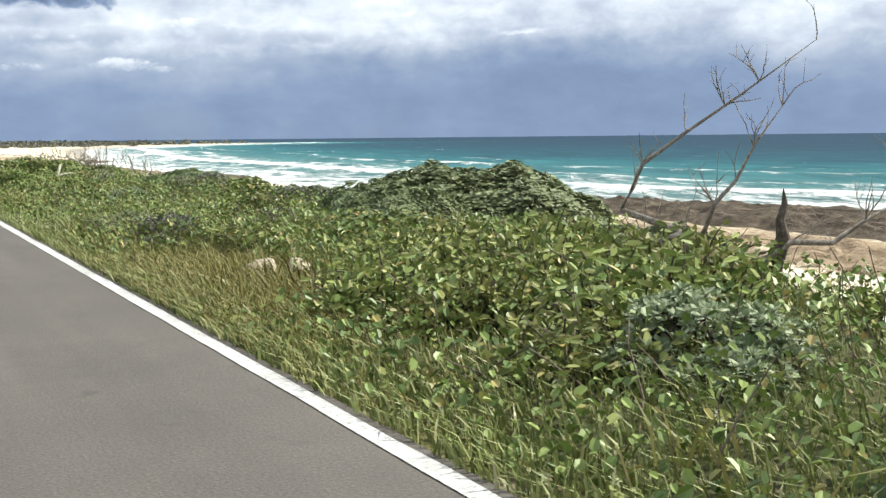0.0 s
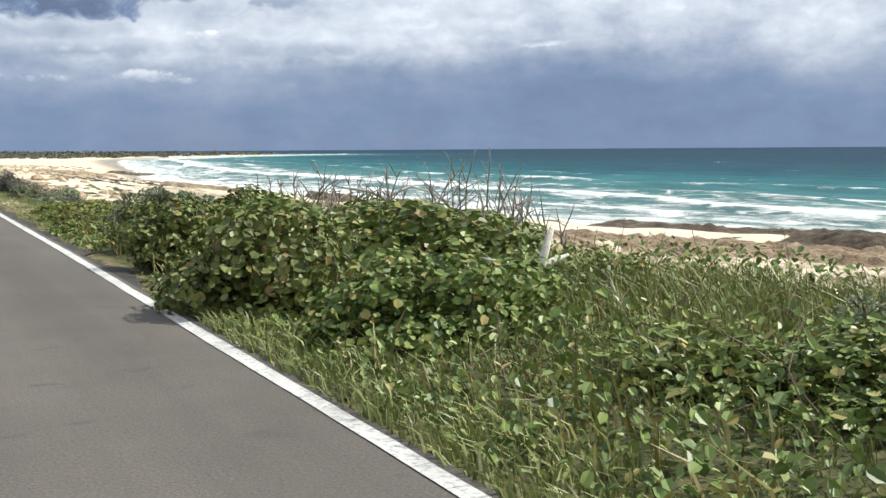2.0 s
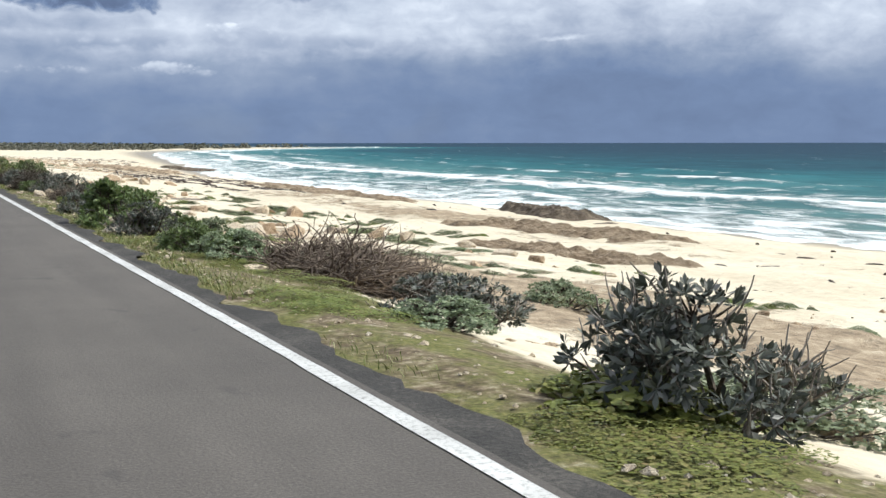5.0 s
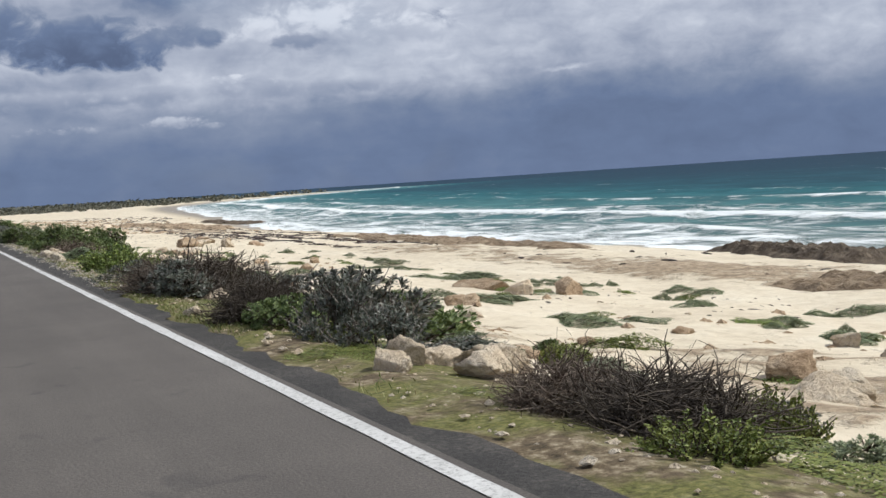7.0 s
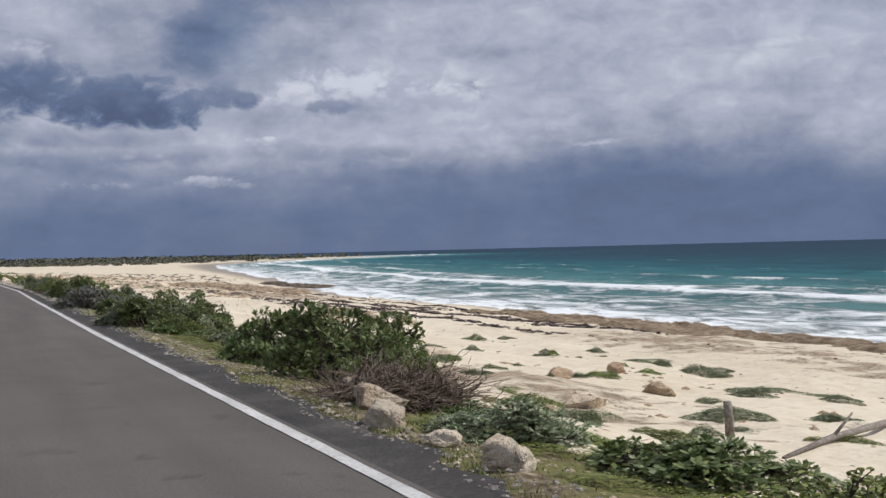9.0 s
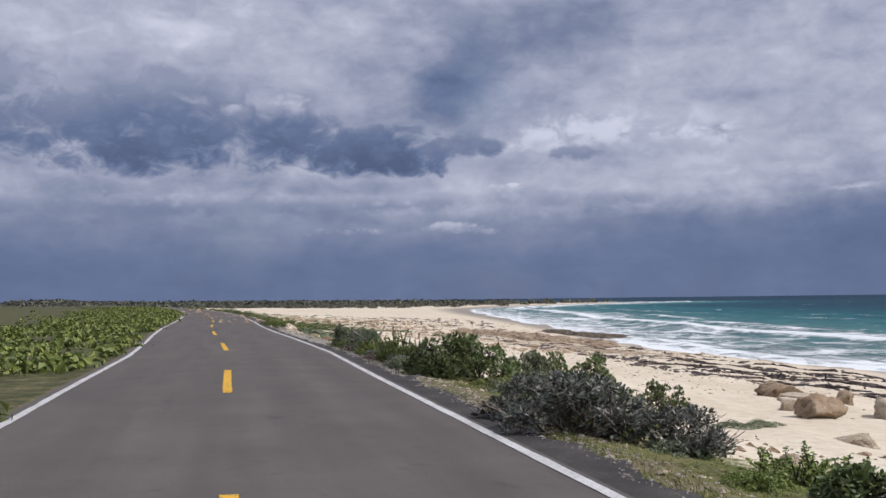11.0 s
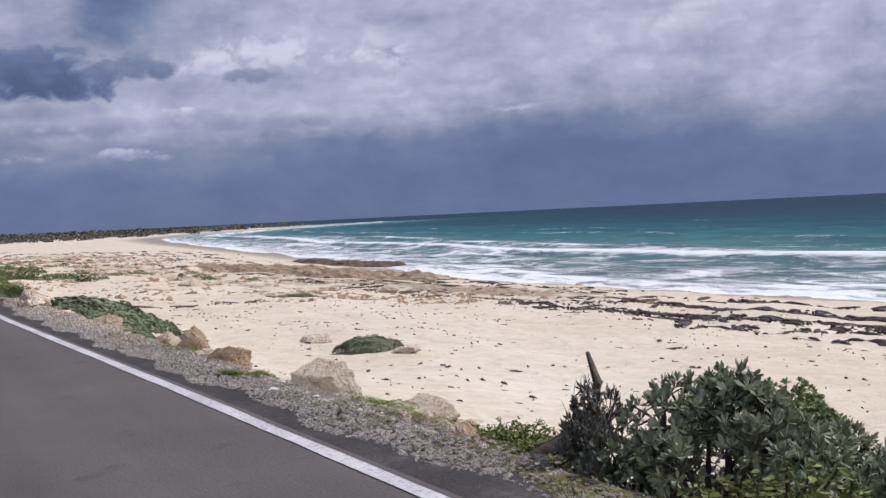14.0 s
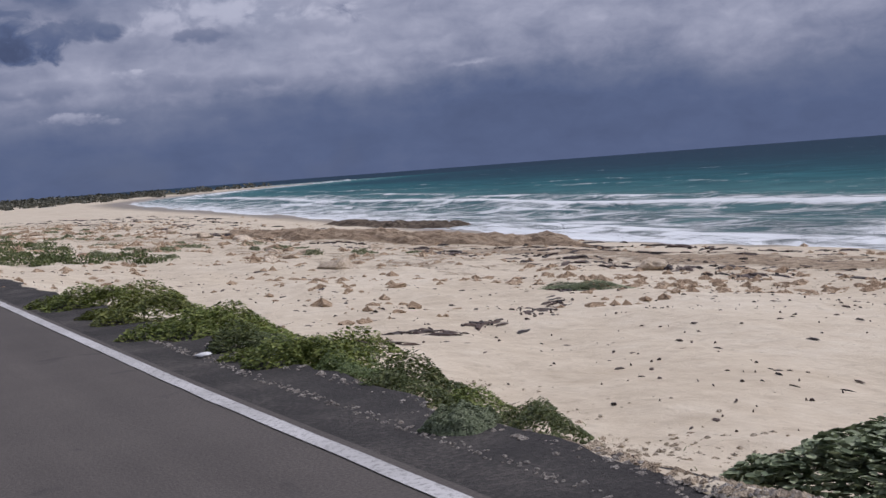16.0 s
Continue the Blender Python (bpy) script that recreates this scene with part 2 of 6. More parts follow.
M["shoulder"], n = material("old_dark_asphalt")
p = place_of(n)
chips = n.noise(p, 30.0, 4.0, 0.8)
blot = n.noise(p, 1.4, 4.0, 0.6)
col = n.ramp(n.math("ADD", n.math("MULTIPLY", chips, 0.55), n.math("MULTIPLY", blot, 0.45)), [(0.33, (0.028, 0.026, 0.026)), (0.52, (0.06, 0.056, 0.052)), (0.68, (0.14, 0.125, 0.11))])
finish(n, col, 0.9, chips, 0.7, 0.02, spec=0.2)

M["white_line"], n = material("road_paint_white")
p = place_of(n)
wear = n.level(n.noise(p, 26.0, 6.0, 0.75), 0.30, 0.50)
dirt = n.noise(p, 1.2, 4.0)
col = n.mix(wear, (0.16, 0.155, 0.145), n.mix(n.level(dirt, 0.3, 0.75), (0.66, 0.65, 0.63), (0.42, 0.41, 0.39)))
finish(n, col, 0.7, wear, 0.2, 0.004)
M["yellow_line"], n = material("road_paint_yellow")
p = place_of(n)
wear = n.level(n.noise(p, 12.0, 6.0, 0.75), 0.36, 0.5)
finish(n, n.mix(wear, (0.14, 0.12, 0.08), (0.72, 0.40, 0.02)), 0.7, wear, 0.2, 0.004)

# ground: soil and gravel near the road, cream sand on the beach, wet sand by the water, brown crust of beach rock
M["ground"], n = material("beach_ground")
p = place_of(n)
at_s = n.add("ShaderNodeAttribute", attribute_name="shore_way").outputs["Fac"]
at_v = n.add("ShaderNodeAttribute", attribute_name="scrub").outputs["Fac"]
at_r = n.add("ShaderNodeAttribute", attribute_name="crust").outputs["Fac"]
grain = n.noise(p, 60.0, 3.0, 0.7)
rip = n.noise(p, 1.8, 6.0, 0.6)
wide = n.noise(p, 0.16, 4.0)
sand = n.ramp(n.math("ADD", n.math("MULTIPLY", rip, 0.5), n.math("MULTIPLY", wide, 0.5)), [(0.3, (0.52, 0.435, 0.315)), (0.5, (0.64, 0.555, 0.42)), (0.7, (0.72, 0.65, 0.52))])
specks = n.level(n.noise(p, 7.0, 3.0, 0.7), 0.66, 0.72)
fine = n.level(n.noise(p, 30.0, 2.0, 0.7), 0.66, 0.74)
prints = n.noise(p, 3.2, 3.0, 0.5, 0.4)
sand = n.mix(n.math("MULTIPLY", specks, 0.55), sand, (0.16, 0.115, 0.075))
sand = n.mix(n.math("MULTIPLY", fine, 0.45), sand, (0.20, 0.15, 0.10))
sand = n.mix(n.level(prints, 0.56, 0.68, 0.0, 0.30), sand, (0.40, 0.33, 0.24))
wet = n.level(n.math("ADD", at_s, n.math("MULTIPLY", n.math("SUBTRACT", rip, 0.5), 3.0)), 41.0, 44.5, 0.0, 1.0, True)
sand = n.mix(wet, sand, (0.30, 0.25, 0.18))
rockn = n.noise(p, 2.6, 7.0, 0.68)
rock = n.ramp(rockn, [(0.30, (0.07, 0.05, 0.035)), (0.45, (0.25, 0.18, 0.115)), (0.6, (0.43, 0.33, 0.225)), (0.75, (0.60, 0.51, 0.38))])
edge = n.level(n.math("ADD", at_r, n.math("MULTIPLY", n.math("SUBTRACT", n.noise(p, 0.9, 6.0, 0.65), 0.5), 1.6)), 0.42, 0.58)
land = n.mix(n.math("MULTIPLY", edge, 0.85), sand, rock)
soil = n.ramp(n.noise(p, 9.0, 6.0, 0.7), [(0.32, (0.045, 0.035, 0.022)), (0.5, (0.14, 0.105, 0.065)), (0.62, (0.30, 0.25, 0.17)), (0.72, (0.55, 0.5, 0.41))])
turf = n.ramp(n.noise(p, 24.0, 5.0, 0.7), [(0.32, (0.04, 0.045, 0.012)), (0.5, (0.12, 0.125, 0.035)), (0.68, (0.24, 0.22, 0.08))])
soil = n.mix(n.level(n.noise(p, 1.1, 5.0, 0.65), 0.42, 0.56, 0.0, 0.85), soil, turf)
at_d = n.add("ShaderNodeAttribute", attribute_name="soil").outputs["Fac"]
near = n.level(n.math("ADD", at_d, n.math("MULTIPLY", n.math("SUBTRACT", n.noise(p, 0.9, 6.0, 0.65), 0.5), 1.3)), 0.4, 0.65, 0.0, 1.0, True)
land = n.mix(near, land, soil)
# scrub floor kept dark: shade in gaps between plants put into its colour
green = n.ramp(n.noise(p, 5.0, 6.0, 0.7), [(0.3, (0.025, 0.03, 0.012)), (0.5, (0.065, 0.07, 0.028)), (0.7, (0.15, 0.13, 0.065))])
veg = n.level(n.math("ADD", at_v, n.math("MULTIPLY", n.math("SUBTRACT", n.noise(p, 1.3, 5.0), 0.5), 0.9)), 0.45, 0.6)
land = n.mix(veg, land, green)
relief = n.math("ADD", n.math("ADD", n.math("MULTIPLY", rip, 0.6), n.math("MULTIPLY", prints, 0.5)), n.math("ADD", n.math("MULTIPLY", grain, 0.08), n.math("MULTIPLY", n.math("MULTIPLY", edge, rockn), 2.0)))
finish(n, land, n.level(wet, 0, 1, 0.95, 0.35), relief, 0.7, 0.12, spec=0.2)

# sea: colour follows the depth, foam follows the breaking waves
M["sea"], n = material("sea_water")
p = place_of(n)
px, py, pz = n.split(p)
off = n.add("ShaderNodeAttribute", attribute_name="offshore").outputs["Fac"]
brk = n.add("ShaderNodeAttribute", attribute_name="breaker").outputs["Fac"]
patch = n.noise(n.join(n.math("MULTIPLY", px, 0.012), n.math("MULTIPLY", py, 0.006), 0.0), 1.0, 5.0, 0.6)
reach = n.math("ADD", off, n.math("MULTIPLY", n.math("MULTIPLY", n.math("SUBTRACT", patch, 0.5), off), 1.1))
logd = n.math("DIVIDE", n.math("LOGARITHM", n.math("MAXIMUM", n.math("ADD", reach, 4.0), 1.0), 10.0), 3.6)
water = n.ramp(logd, [(0.17, (0.22, 0.24, 0.20)), (0.30, (0.12, 0.205, 0.20)), (0.46, (0.075, 0.195, 0.20)), (0.535, (0.030, 0.138, 0.158)),
                      (0.585, (0.019, 0.082, 0.110)), (0.68, (0.017, 0.052, 0.084)), (1.0, (0.016, 0.042, 0.078))])
lace = n.noise(n.join(n.math("MULTIPLY", px, 0.36), n.math("MULTIPLY", py, 0.15), 0.0), 1.0, 9.0, 0.74, 0.8)
foam = n.level(n.math("ADD", brk, n.math("MULTIPLY", n.math("SUBTRACT", lace, 0.5), 2.6)), 0.30, 0.80, 0.0, 1.0, True)
caps = n.noise(n.join(n.math("MULTIPLY", px, 0.10), n.math("MULTIPLY", py, 0.035), 2.0), 1.0, 6.0, 0.60)
caps = n.math("MULTIPLY", n.level(caps, 0.685, 0.73), n.level(off, 45.0, 120.0))
foam = n.math("MAXIMUM", foam, n.math("MULTIPLY", caps, 0.85))
# dark streaks: the shaded sides of choppy waves multiplied into the water colour
chop_shade = n.noise(n.join(n.math("MULTIPLY", px, 0.16), n.math("MULTIPLY", py, 0.05), 7.0), 1.0, 6.0, 0.65)
water = n.mix(n.level(chop_shade, 0.36, 0.60, 0.0, 0.85), water, n.mix(1.0, water, (0.45, 0.55, 0.6), "MULTIPLY"))
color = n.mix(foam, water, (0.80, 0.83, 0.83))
swell = n.noise(n.join(n.math("MULTIPLY", px, 0.5), n.math("MULTIPLY", py, 0.22), 5.0), 1.0, 6.0, 0.62)
node = n.add("ShaderNodeBump")
n.put(node.inputs["Height"], n.math("ADD", swell, n.math("MULTIPLY", foam, 0.35)))
node.inputs["Strength"].default_value, node.inputs["Distance"].default_value = 0.9, 0.7
matt, gloss, both = n.add("ShaderNodeBsdfDiffuse"), n.add("ShaderNodeBsdfGlossy"), n.add("ShaderNodeMixShader")
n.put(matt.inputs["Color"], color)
n.put(matt.inputs["Normal"], node.outputs[0])
n.put(gloss.inputs["Normal"], node.outputs[0])
gloss.inputs["Roughness"].default_value = 0.35
n.put(both.inputs[0], n.level(foam, 0, 1, 0.075, 0.02))
n.put(both.inputs[1], matt.outputs[0])
n.put(both.inputs[2], gloss.outputs[0])
n.put(n.add("ShaderNodeOutputMaterial").inputs[0], both.outputs[0])

M["leaf_bright"] = leaf_material("bright_green_leaf", (0.06, 0.08, 0.015), (0.15, 0.18, 0.035), (0.26, 0.28, 0.075), (0.30, 0.24, 0.09))
M["gravel"] = stone_material("grey_gravel", (0.30, 0.26, 0.22), (0.50, 0.45, 0.39), (0.68, 0.63, 0.56), 1.5)
M["leaf_green"] = leaf_material("green_leaf", (0.042, 0.065, 0.02), (0.105, 0.145, 0.048), (0.20, 0.24, 0.085), through_light=0.18)
M["leaf_olive"] = leaf_material("yellow_green_leaf", (0.05, 0.078, 0.016), (0.135, 0.18, 0.036), (0.26, 0.29, 0.072))
M["leaf_silver"] = leaf_material("silver_green_leaf", (0.085, 0.115, 0.06), (0.20, 0.24, 0.135), (0.34, 0.37, 0.23), (0.42, 0.42, 0.31), through_light=0.2)
M["leaf_shoot"] = leaf_material("shoot_leaf", (0.045, 0.065, 0.018), (0.12, 0.15, 0.042), (0.24, 0.26, 0.085), (0.30, 0.26, 0.11))
M["leaf_weed"] = leaf_material("weed_leaf", (0.06, 0.085, 0.02), (0.16, 0.195, 0.05), (0.30, 0.32, 0.10), (0.42, 0.38, 0.18), through_light=0.2)
M["leaf_mat"] = leaf_material("beach_mat_leaf", (0.09, 0.115, 0.055), (0.18, 0.21, 0.105), (0.29, 0.31, 0.18), through_light=0.2)
M["leaf_carpet"] = leaf_material("carpet_leaf", (0.11, 0.15, 0.08), (0.23, 0.28, 0.155), (0.36, 0.41, 0.25))
M["leaf_dome"] = leaf_material("grey_green_leaf", (0.085, 0.115, 0.05), (0.165, 0.21, 0.095), (0.26, 0.30, 0.15))
M["leaf_grey"] = leaf_material("dusty_grey_leaf", (0.030, 0.036, 0.026), (0.085, 0.095, 0.072), (0.18, 0.19, 0.155), (0.36, 0.34, 0.31))
M["leaf_round"] = leaf_material("sea_grape_leaf", (0.04, 0.065, 0.016), (0.11, 0.155, 0.036), (0.24, 0.28, 0.08), (0.32, 0.22, 0.09), rough=0.45)
M["grass"] = leaf_material("beach_grass", (0.06, 0.085, 0.022), (0.155, 0.185, 0.055), (0.29, 0.295, 0.115), (0.50, 0.46, 0.29), rough=0.5)
M["grass_dry"] = leaf_material("yellow_grass", (0.08, 0.085, 0.02), (0.19, 0.18, 0.045), (0.34, 0.30, 0.11), (0.45, 0.38, 0.22))
M["weed"] = leaf_material("drifted_seaweed", (0.018, 0.012, 0.008), (0.05, 0.032, 0.02), (0.11, 0.075, 0.05), through_light=0.0)
# far scrub: haze of the distance put into the leaf colour, paler and browner
M["hazed_leaf"] = leaf_material("hazed_scrub_leaf", (0.075, 0.08, 0.058), (0.13, 0.135, 0.10), (0.20, 0.20, 0.15))
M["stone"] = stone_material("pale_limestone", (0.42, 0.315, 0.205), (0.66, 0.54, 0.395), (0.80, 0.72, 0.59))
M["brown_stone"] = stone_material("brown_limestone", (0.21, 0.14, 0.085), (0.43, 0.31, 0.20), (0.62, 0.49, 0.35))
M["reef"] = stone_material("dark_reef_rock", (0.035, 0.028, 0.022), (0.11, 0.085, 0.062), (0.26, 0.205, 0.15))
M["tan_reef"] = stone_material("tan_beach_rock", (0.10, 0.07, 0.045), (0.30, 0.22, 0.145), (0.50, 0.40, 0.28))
M["wood"], n = material("bleached_wood")
p = place_of(n)
g = n.noise(p, 18.0, 5.0, 0.7)
own = n.add("ShaderNodeObjectInfo").outputs["Random"]
finish(n, n.ramp(g, [(0.3, (0.09, 0.07, 0.055)), (0.5, (0.22, 0.19, 0.16)), (0.72, (0.42, 0.38, 0.33))]), 0.9, g, 0.5, 0.01)
M["pale_wood"], n = material("white_driftwood")
p = place_of(n)
g = n.noise(p, 14.0, 5.0, 0.7)
finish(n, n.ramp(g, [(0.3, (0.25, 0.22, 0.18)), (0.5, (0.50, 0.46, 0.40)), (0.72, (0.68, 0.65, 0.60))]), 0.85, g, 0.5, 0.01)
M["twig"], n = material("dry_brown_twig")
p = place_of(n)
g = n.noise(p, 9.0, 5.0, 0.7)
finish(n, n.ramp(g, [(0.3, (0.06, 0.042, 0.03)), (0.5, (0.14, 0.105, 0.08)), (0.74, (0.30, 0.25, 0.20))]), 0.9, g, 0.5, 0.01)
M["bark"], n = material("dark_bark")
p = place_of(n)
g = n.noise(p, 22.0, 5.0, 0.7)
finish(n, n.ramp(g, [(0.3, (0.03, 0.023, 0.018)), (0.55, (0.09, 0.072, 0.055)), (0.75, (0.19, 0.16, 0.13))]), 0.9, g, 0.5, 0.01)
M["litter"], n = material("white_plastic")
p = place_of(n)
finish(n, n.ramp(n.noise(p, 20.0), [(0.3, (0.6, 0.6, 0.58)), (0.7, (0.85, 0.85, 0.84))]), 0.4)


# ================= the lie of the land =================
def knots(y, ys, xs):
    return np.interp(y, ys, xs)


def edge_x(y):
    """Where the white line at the sea side of the road runs."""
    return knots(y, (-60, 0, 20, 40, 70, 100, 130, 150, 160, 170, 180, 190, 210, 230, 280, 400, 700, 5000),
                 (2.1, 2.07, 2.12, 2.37, 2.55, 2.55, 2.56, 2.70, 2.82, 2.63, 2.36, 2.2, 2.2, 2.0, 0.2, -10, -60, -900))


def shore_x(y):
    """Where the sea meets the beach."""
    return knots(y, (-5000, -400, 0, 52, 65, 83, 100, 150, 200, 235, 272, 322, 402, 520, 620, 670, 800, 880, 960, 1030, 1075, 1095, 1130, 1250, 5000),
                 (120, 75, 66, 60, 53, 46.5, 44.5, 45, 45.5, 44.5, 50, 60, 73, 93, 113, 125, 190, 262, 330, 378, 400, 385, 320, 120, -500))


SEA = -4.2
OPEN_S = (-8000, 0, 0.9, 1.6, 2.2, 3, 5, 7.5, 12, 16, 20, 30, 40, 46, 60, 90, 150)
OPEN_Z = (0, 0, -0.04, -0.15, -0.28, -0.6, -1.1, -1.5, -1.95, -2.35, -2.7, -3.05, -3.6, -4.2, -5.2, -8, -12)
BEACH_S = (-8000, 0, 0.9, 1.6, 2.2, 3, 5, 7.5, 12, 20, 30, 40, 46, 60, 90, 150)
BEACH_Z = (0, 0, -0.04, -0.34, -0.6, -0.85, -1.15, -1.35, -1.6, -2.25, -2.95, -3.6, -4.2, -5.2, -8, -12)
BANK_S = (-8000, 0, 0.5, 1.5, 3, 4.8, 6.5, 9, 13, 20, 30, 40, 46, 60, 90, 150)
BANK_Z = (0, 0, 0.0, 0.02, 0.1, 0.05, -0.45, -1.2, -1.8, -2.5, -3.1, -3.6, -4.2, -5.2, -8, -12)


def way_to_s(x, y):
    """The way from the road's edge to the water, in which the water's edge always counts as 46."""
    s = x - edge_x(y)
    full = shore_x(y) - edge_x(y)
    return np.where(s > 10, 10 + (s - 10) * 36 / (full - 10), s)


def s_to_x(s, y):
    full = shore_x(y) - edge_x(y)
    return edge_x(y) + np.where(s > 10, 10 + (s - 10) * (full - 10) / 36, s)


def bank_share(y):
    k = np.clip((y - 40) / 22, 0, 1)
    return 1 - k * k * (3 - 2 * k)


def land_z(x, y):
    s = way_to_s(x, y)
    b = bank_share(y)
    q = np.clip((y - 154) / 14, 0, 1)
    z = b * np.interp(s, BANK_S, BANK_Z) + (1 - b) * ((1 - q) * np.interp(s, OPEN_S, OPEN_Z) + q * np.interp(s, BEACH_S, BEACH_Z))
    z = z + 0.12 * np.exp(-((s - 1.0) / 0.32) ** 2) * np.clip((y - 173) / 5, 0, 1) * np.clip((188 - y) / 3, 0, 1) * (0.75 + 0.25 * np.sin(y * 2.3) * np.sin(y * 0.9 + 1))
    rough = np.clip((s - 1.2) / 3, 0, 1)
    bumps = 0.10 * np.sin(x * 0.9 + 1.3 * np.sin(y * 0.31)) * np.sin(y * 0.57 + 0.7 * np.sin(x * 0.43)) + 0.05 * np.sin(x * 2.1 + y * 1.3) * np.sin(y * 1.9 - x * 0.7)
    return z + bumps * rough - np.where(s < -5.3, 0.06, 0.0)


def land(x, y):
    return float(land_z(np.float64(x), np.float64(y)))


def crust_at(x, y):
    """Where brown beach rock lies bare."""
    s = way_to_s(x, y)
    band = np.exp(-((s - 29) / 6.0) ** 2) * np.clip((y - 75) / 30, 0, 1) * np.clip((300 - y) / 60, 0, 1)
    near = 1.05 * np.exp(-((s - 8.5) / 5.0) ** 2) * np.clip((y - 60) / 15, 0, 1) * np.clip((150 - y) / 15, 0, 1)
    blot = 0.5 + 0.5 * np.sin(x * 0.21 + 2 * np.sin(y * 0.05)) * np.sin(y * 0.09 + np.sin(x * 0.15))
    far = 0.6 * np.exp(-((s - 22) / 13.0) ** 2) * np.clip((y - 198) / 15, 0, 1) * np.clip((420 - y) / 80, 0.3, 1)
    bare = np.clip((y - 150) / 10, 0, 1) * np.clip((210 - y) / 12, 0, 1)
    return np.maximum.reduce([band * (0.42 + 0.5 * blot) * (1 - 0.85 * bare), near * blot, far * (0.3 + 0.6 * blot), (0.25 + 0.65 * blot) * np.clip((80 - y) / 18, 0, 1) * np.exp(-((s - 24) / 13.0) ** 2)])


def mesh_from(name, verts, faces, mat, smooth=False):
    me = bpy.data.meshes.new(name)
    me.from_pydata([tuple(v) for v in np.asarray(verts).tolist()], [], [tuple(f) for f in (faces.tolist() if isinstance(faces, np.ndarray) else faces)])
    me.materials.append(mat)
    if smooth:
        me.polygons.foreach_set("use_smooth", [True] * len(me.polygons))
    me.update()
    return me


def grid_faces(rows, cols):
    i = np.arange(rows - 1)[:, None] * cols + np.arange(cols - 1)[None]
    i = i.ravel()
    return np.stack([i, i + 1, i + cols + 1, i + cols], 1)


def add_values(me, name, values):
    me.attributes.new(name, "FLOAT", "POINT").data.foreach_set("value", np.asarray(values, dtype=np.float32).ravel())


def growing(start, step, factor, end):
    out = [start]
    while abs(out[-1] - start) < abs(end - start):
        out.append(out[-1] + step)
        step *= factor
    return out


# ground sheet
gy = np.array(sorted(growing(-60, -4, 1.35, -4800)[1:]) + list(np.arange(-60, 215, 0.8)) + growing(215, 1.2, 1.05, 4800))
gs = np.array(sorted(growing(-9, -1.5, 1.4, -4800)[1:]) + [-9, -7, -6, -5.6, -5.2, -4, -2, -1, -0.2, 0.1] + list(np.arange(0.3, 10, 0.3)) + list(np.arange(10, 52, 0.6)) + [56, 64, 80, 110, 150])
gyy, gss = np.meshgrid(gy, gs, indexing="ij")
gxx = s_to_x(gss, gyy)
crust = crust_at(gxx, gyy)
gz = land_z(gxx, gyy)
gz += crust * 0.22 * (0.5 + 0.5 * np.sin(gxx * 1.7 + 2.2 * np.sin(gyy * 0.8)) * np.sin(gyy * 1.4 + 1.5 * np.sin(gxx * 0.9))) * (gss > 3)
scrub = np.where(gss < -5.25, 0.60, 0.0)
scrub = np.maximum(scrub, bank_share(gyy) * np.clip((11.0 - gss) / 4, 0, 1) * (gss > 0.35))
scrub = np.maximum(scrub, 0.62 * np.where(gyy > 400, np.clip((np.interp(gyy, (400, 700, 900), (6, 20, 43)) - gss) / 5, 0, 1), 0))
gz = np.where((gss > -5.15) & (gss < 0.65), np.minimum(gz, 0) - 0.03, gz)
me = mesh_from("ground", np.stack([gxx, gyy, gz], -1).reshape(-1, 3), grid_faces(len(gy), len(gs)), M["ground"], True)
add_values(me, "shore_way", gss)
add_values(me, "scrub", scrub)
add_values(me, "crust", crust)
add_values(me, "soil", np.clip((3.4 - gss) / 2.2, 0, 1) * (1 - 0.8 * np.clip((gyy - 163) / 8, 0, 1) * (gss > 0.75)))
tagged(new("ground", me), "cream sand beach with brown rock crust, soil and scrub verge", "ground", kind="structure")


def strip(name, mat, s0, s1, y0, y1, step, z, wobble=0.0, seed=0, label="", category="", thick=0.0):
    """A ribbon along the road between two distances from its sea-side edge line."""
    rng = np.random.RandomState(seed)
    ys = np.arange(y0, y1 + step * 0.5, step)
    j0, j1 = rng.normal(0, wobble, len(ys)), rng.normal(0, wobble, len(ys))
    x0, x1 = edge_x(ys) + s0 + j0, edge_x(ys) + (s1(ys) if callable(s1) else s1) + j1
    zs = np.full(len(ys), z)
    v = np.concatenate([np.stack([x0, ys, zs], 1), np.stack([x1, ys, zs], 1)])
    k = len(ys)
    i = np.arange(k - 1)
    f = np.stack([i, i + k, i + k + 1, i + 1], 1)
    ob = new(name, mesh_from(name, v, f, mat))
    return tagged(ob, label, category, kind="structure")


ROAD_W = 5.2
strip("road", M["asphalt"], -ROAD_W - 0.2, 0.12, -60, 420, 2.0, 0.0, 0.0, 1, "worn grey asphalt two-lane coast road", "road")
def shoulder_w(y):
    """How far the crumbling shoulder reaches beyond the edge line."""
    return knots(y, (30, 60, 100, 118, 150, 172, 182, 187, 205, 260), (0.24, 0.34, 0.40, 0.62, 0.58, 0.45, 0.5, 0.92, 0.8, 0.5)) + 0.06 * np.sin(y * 1.9) + 0.05 * np.sin(y * 4.7 + 1)


strip("road_shoulder", M["shoulder"], -0.1, shoulder_w, 30, 260, 0.22, -0.006, 0.035, 2, "crumbling dark asphalt shoulder of the road", "road shoulder")
strip("edge_line", M["white_line"], -0.056, 0.056, -60, 300, 0.5, 0.006, 0.0035, 3, "worn white painted edge line", "road marking")
strip("edge_line", M["white_line"], -ROAD_W - 0.06, -ROAD_W + 0.06, -60, 300, 0.4, 0.006, 0.006, 4, "worn white painted edge line", "road marking")
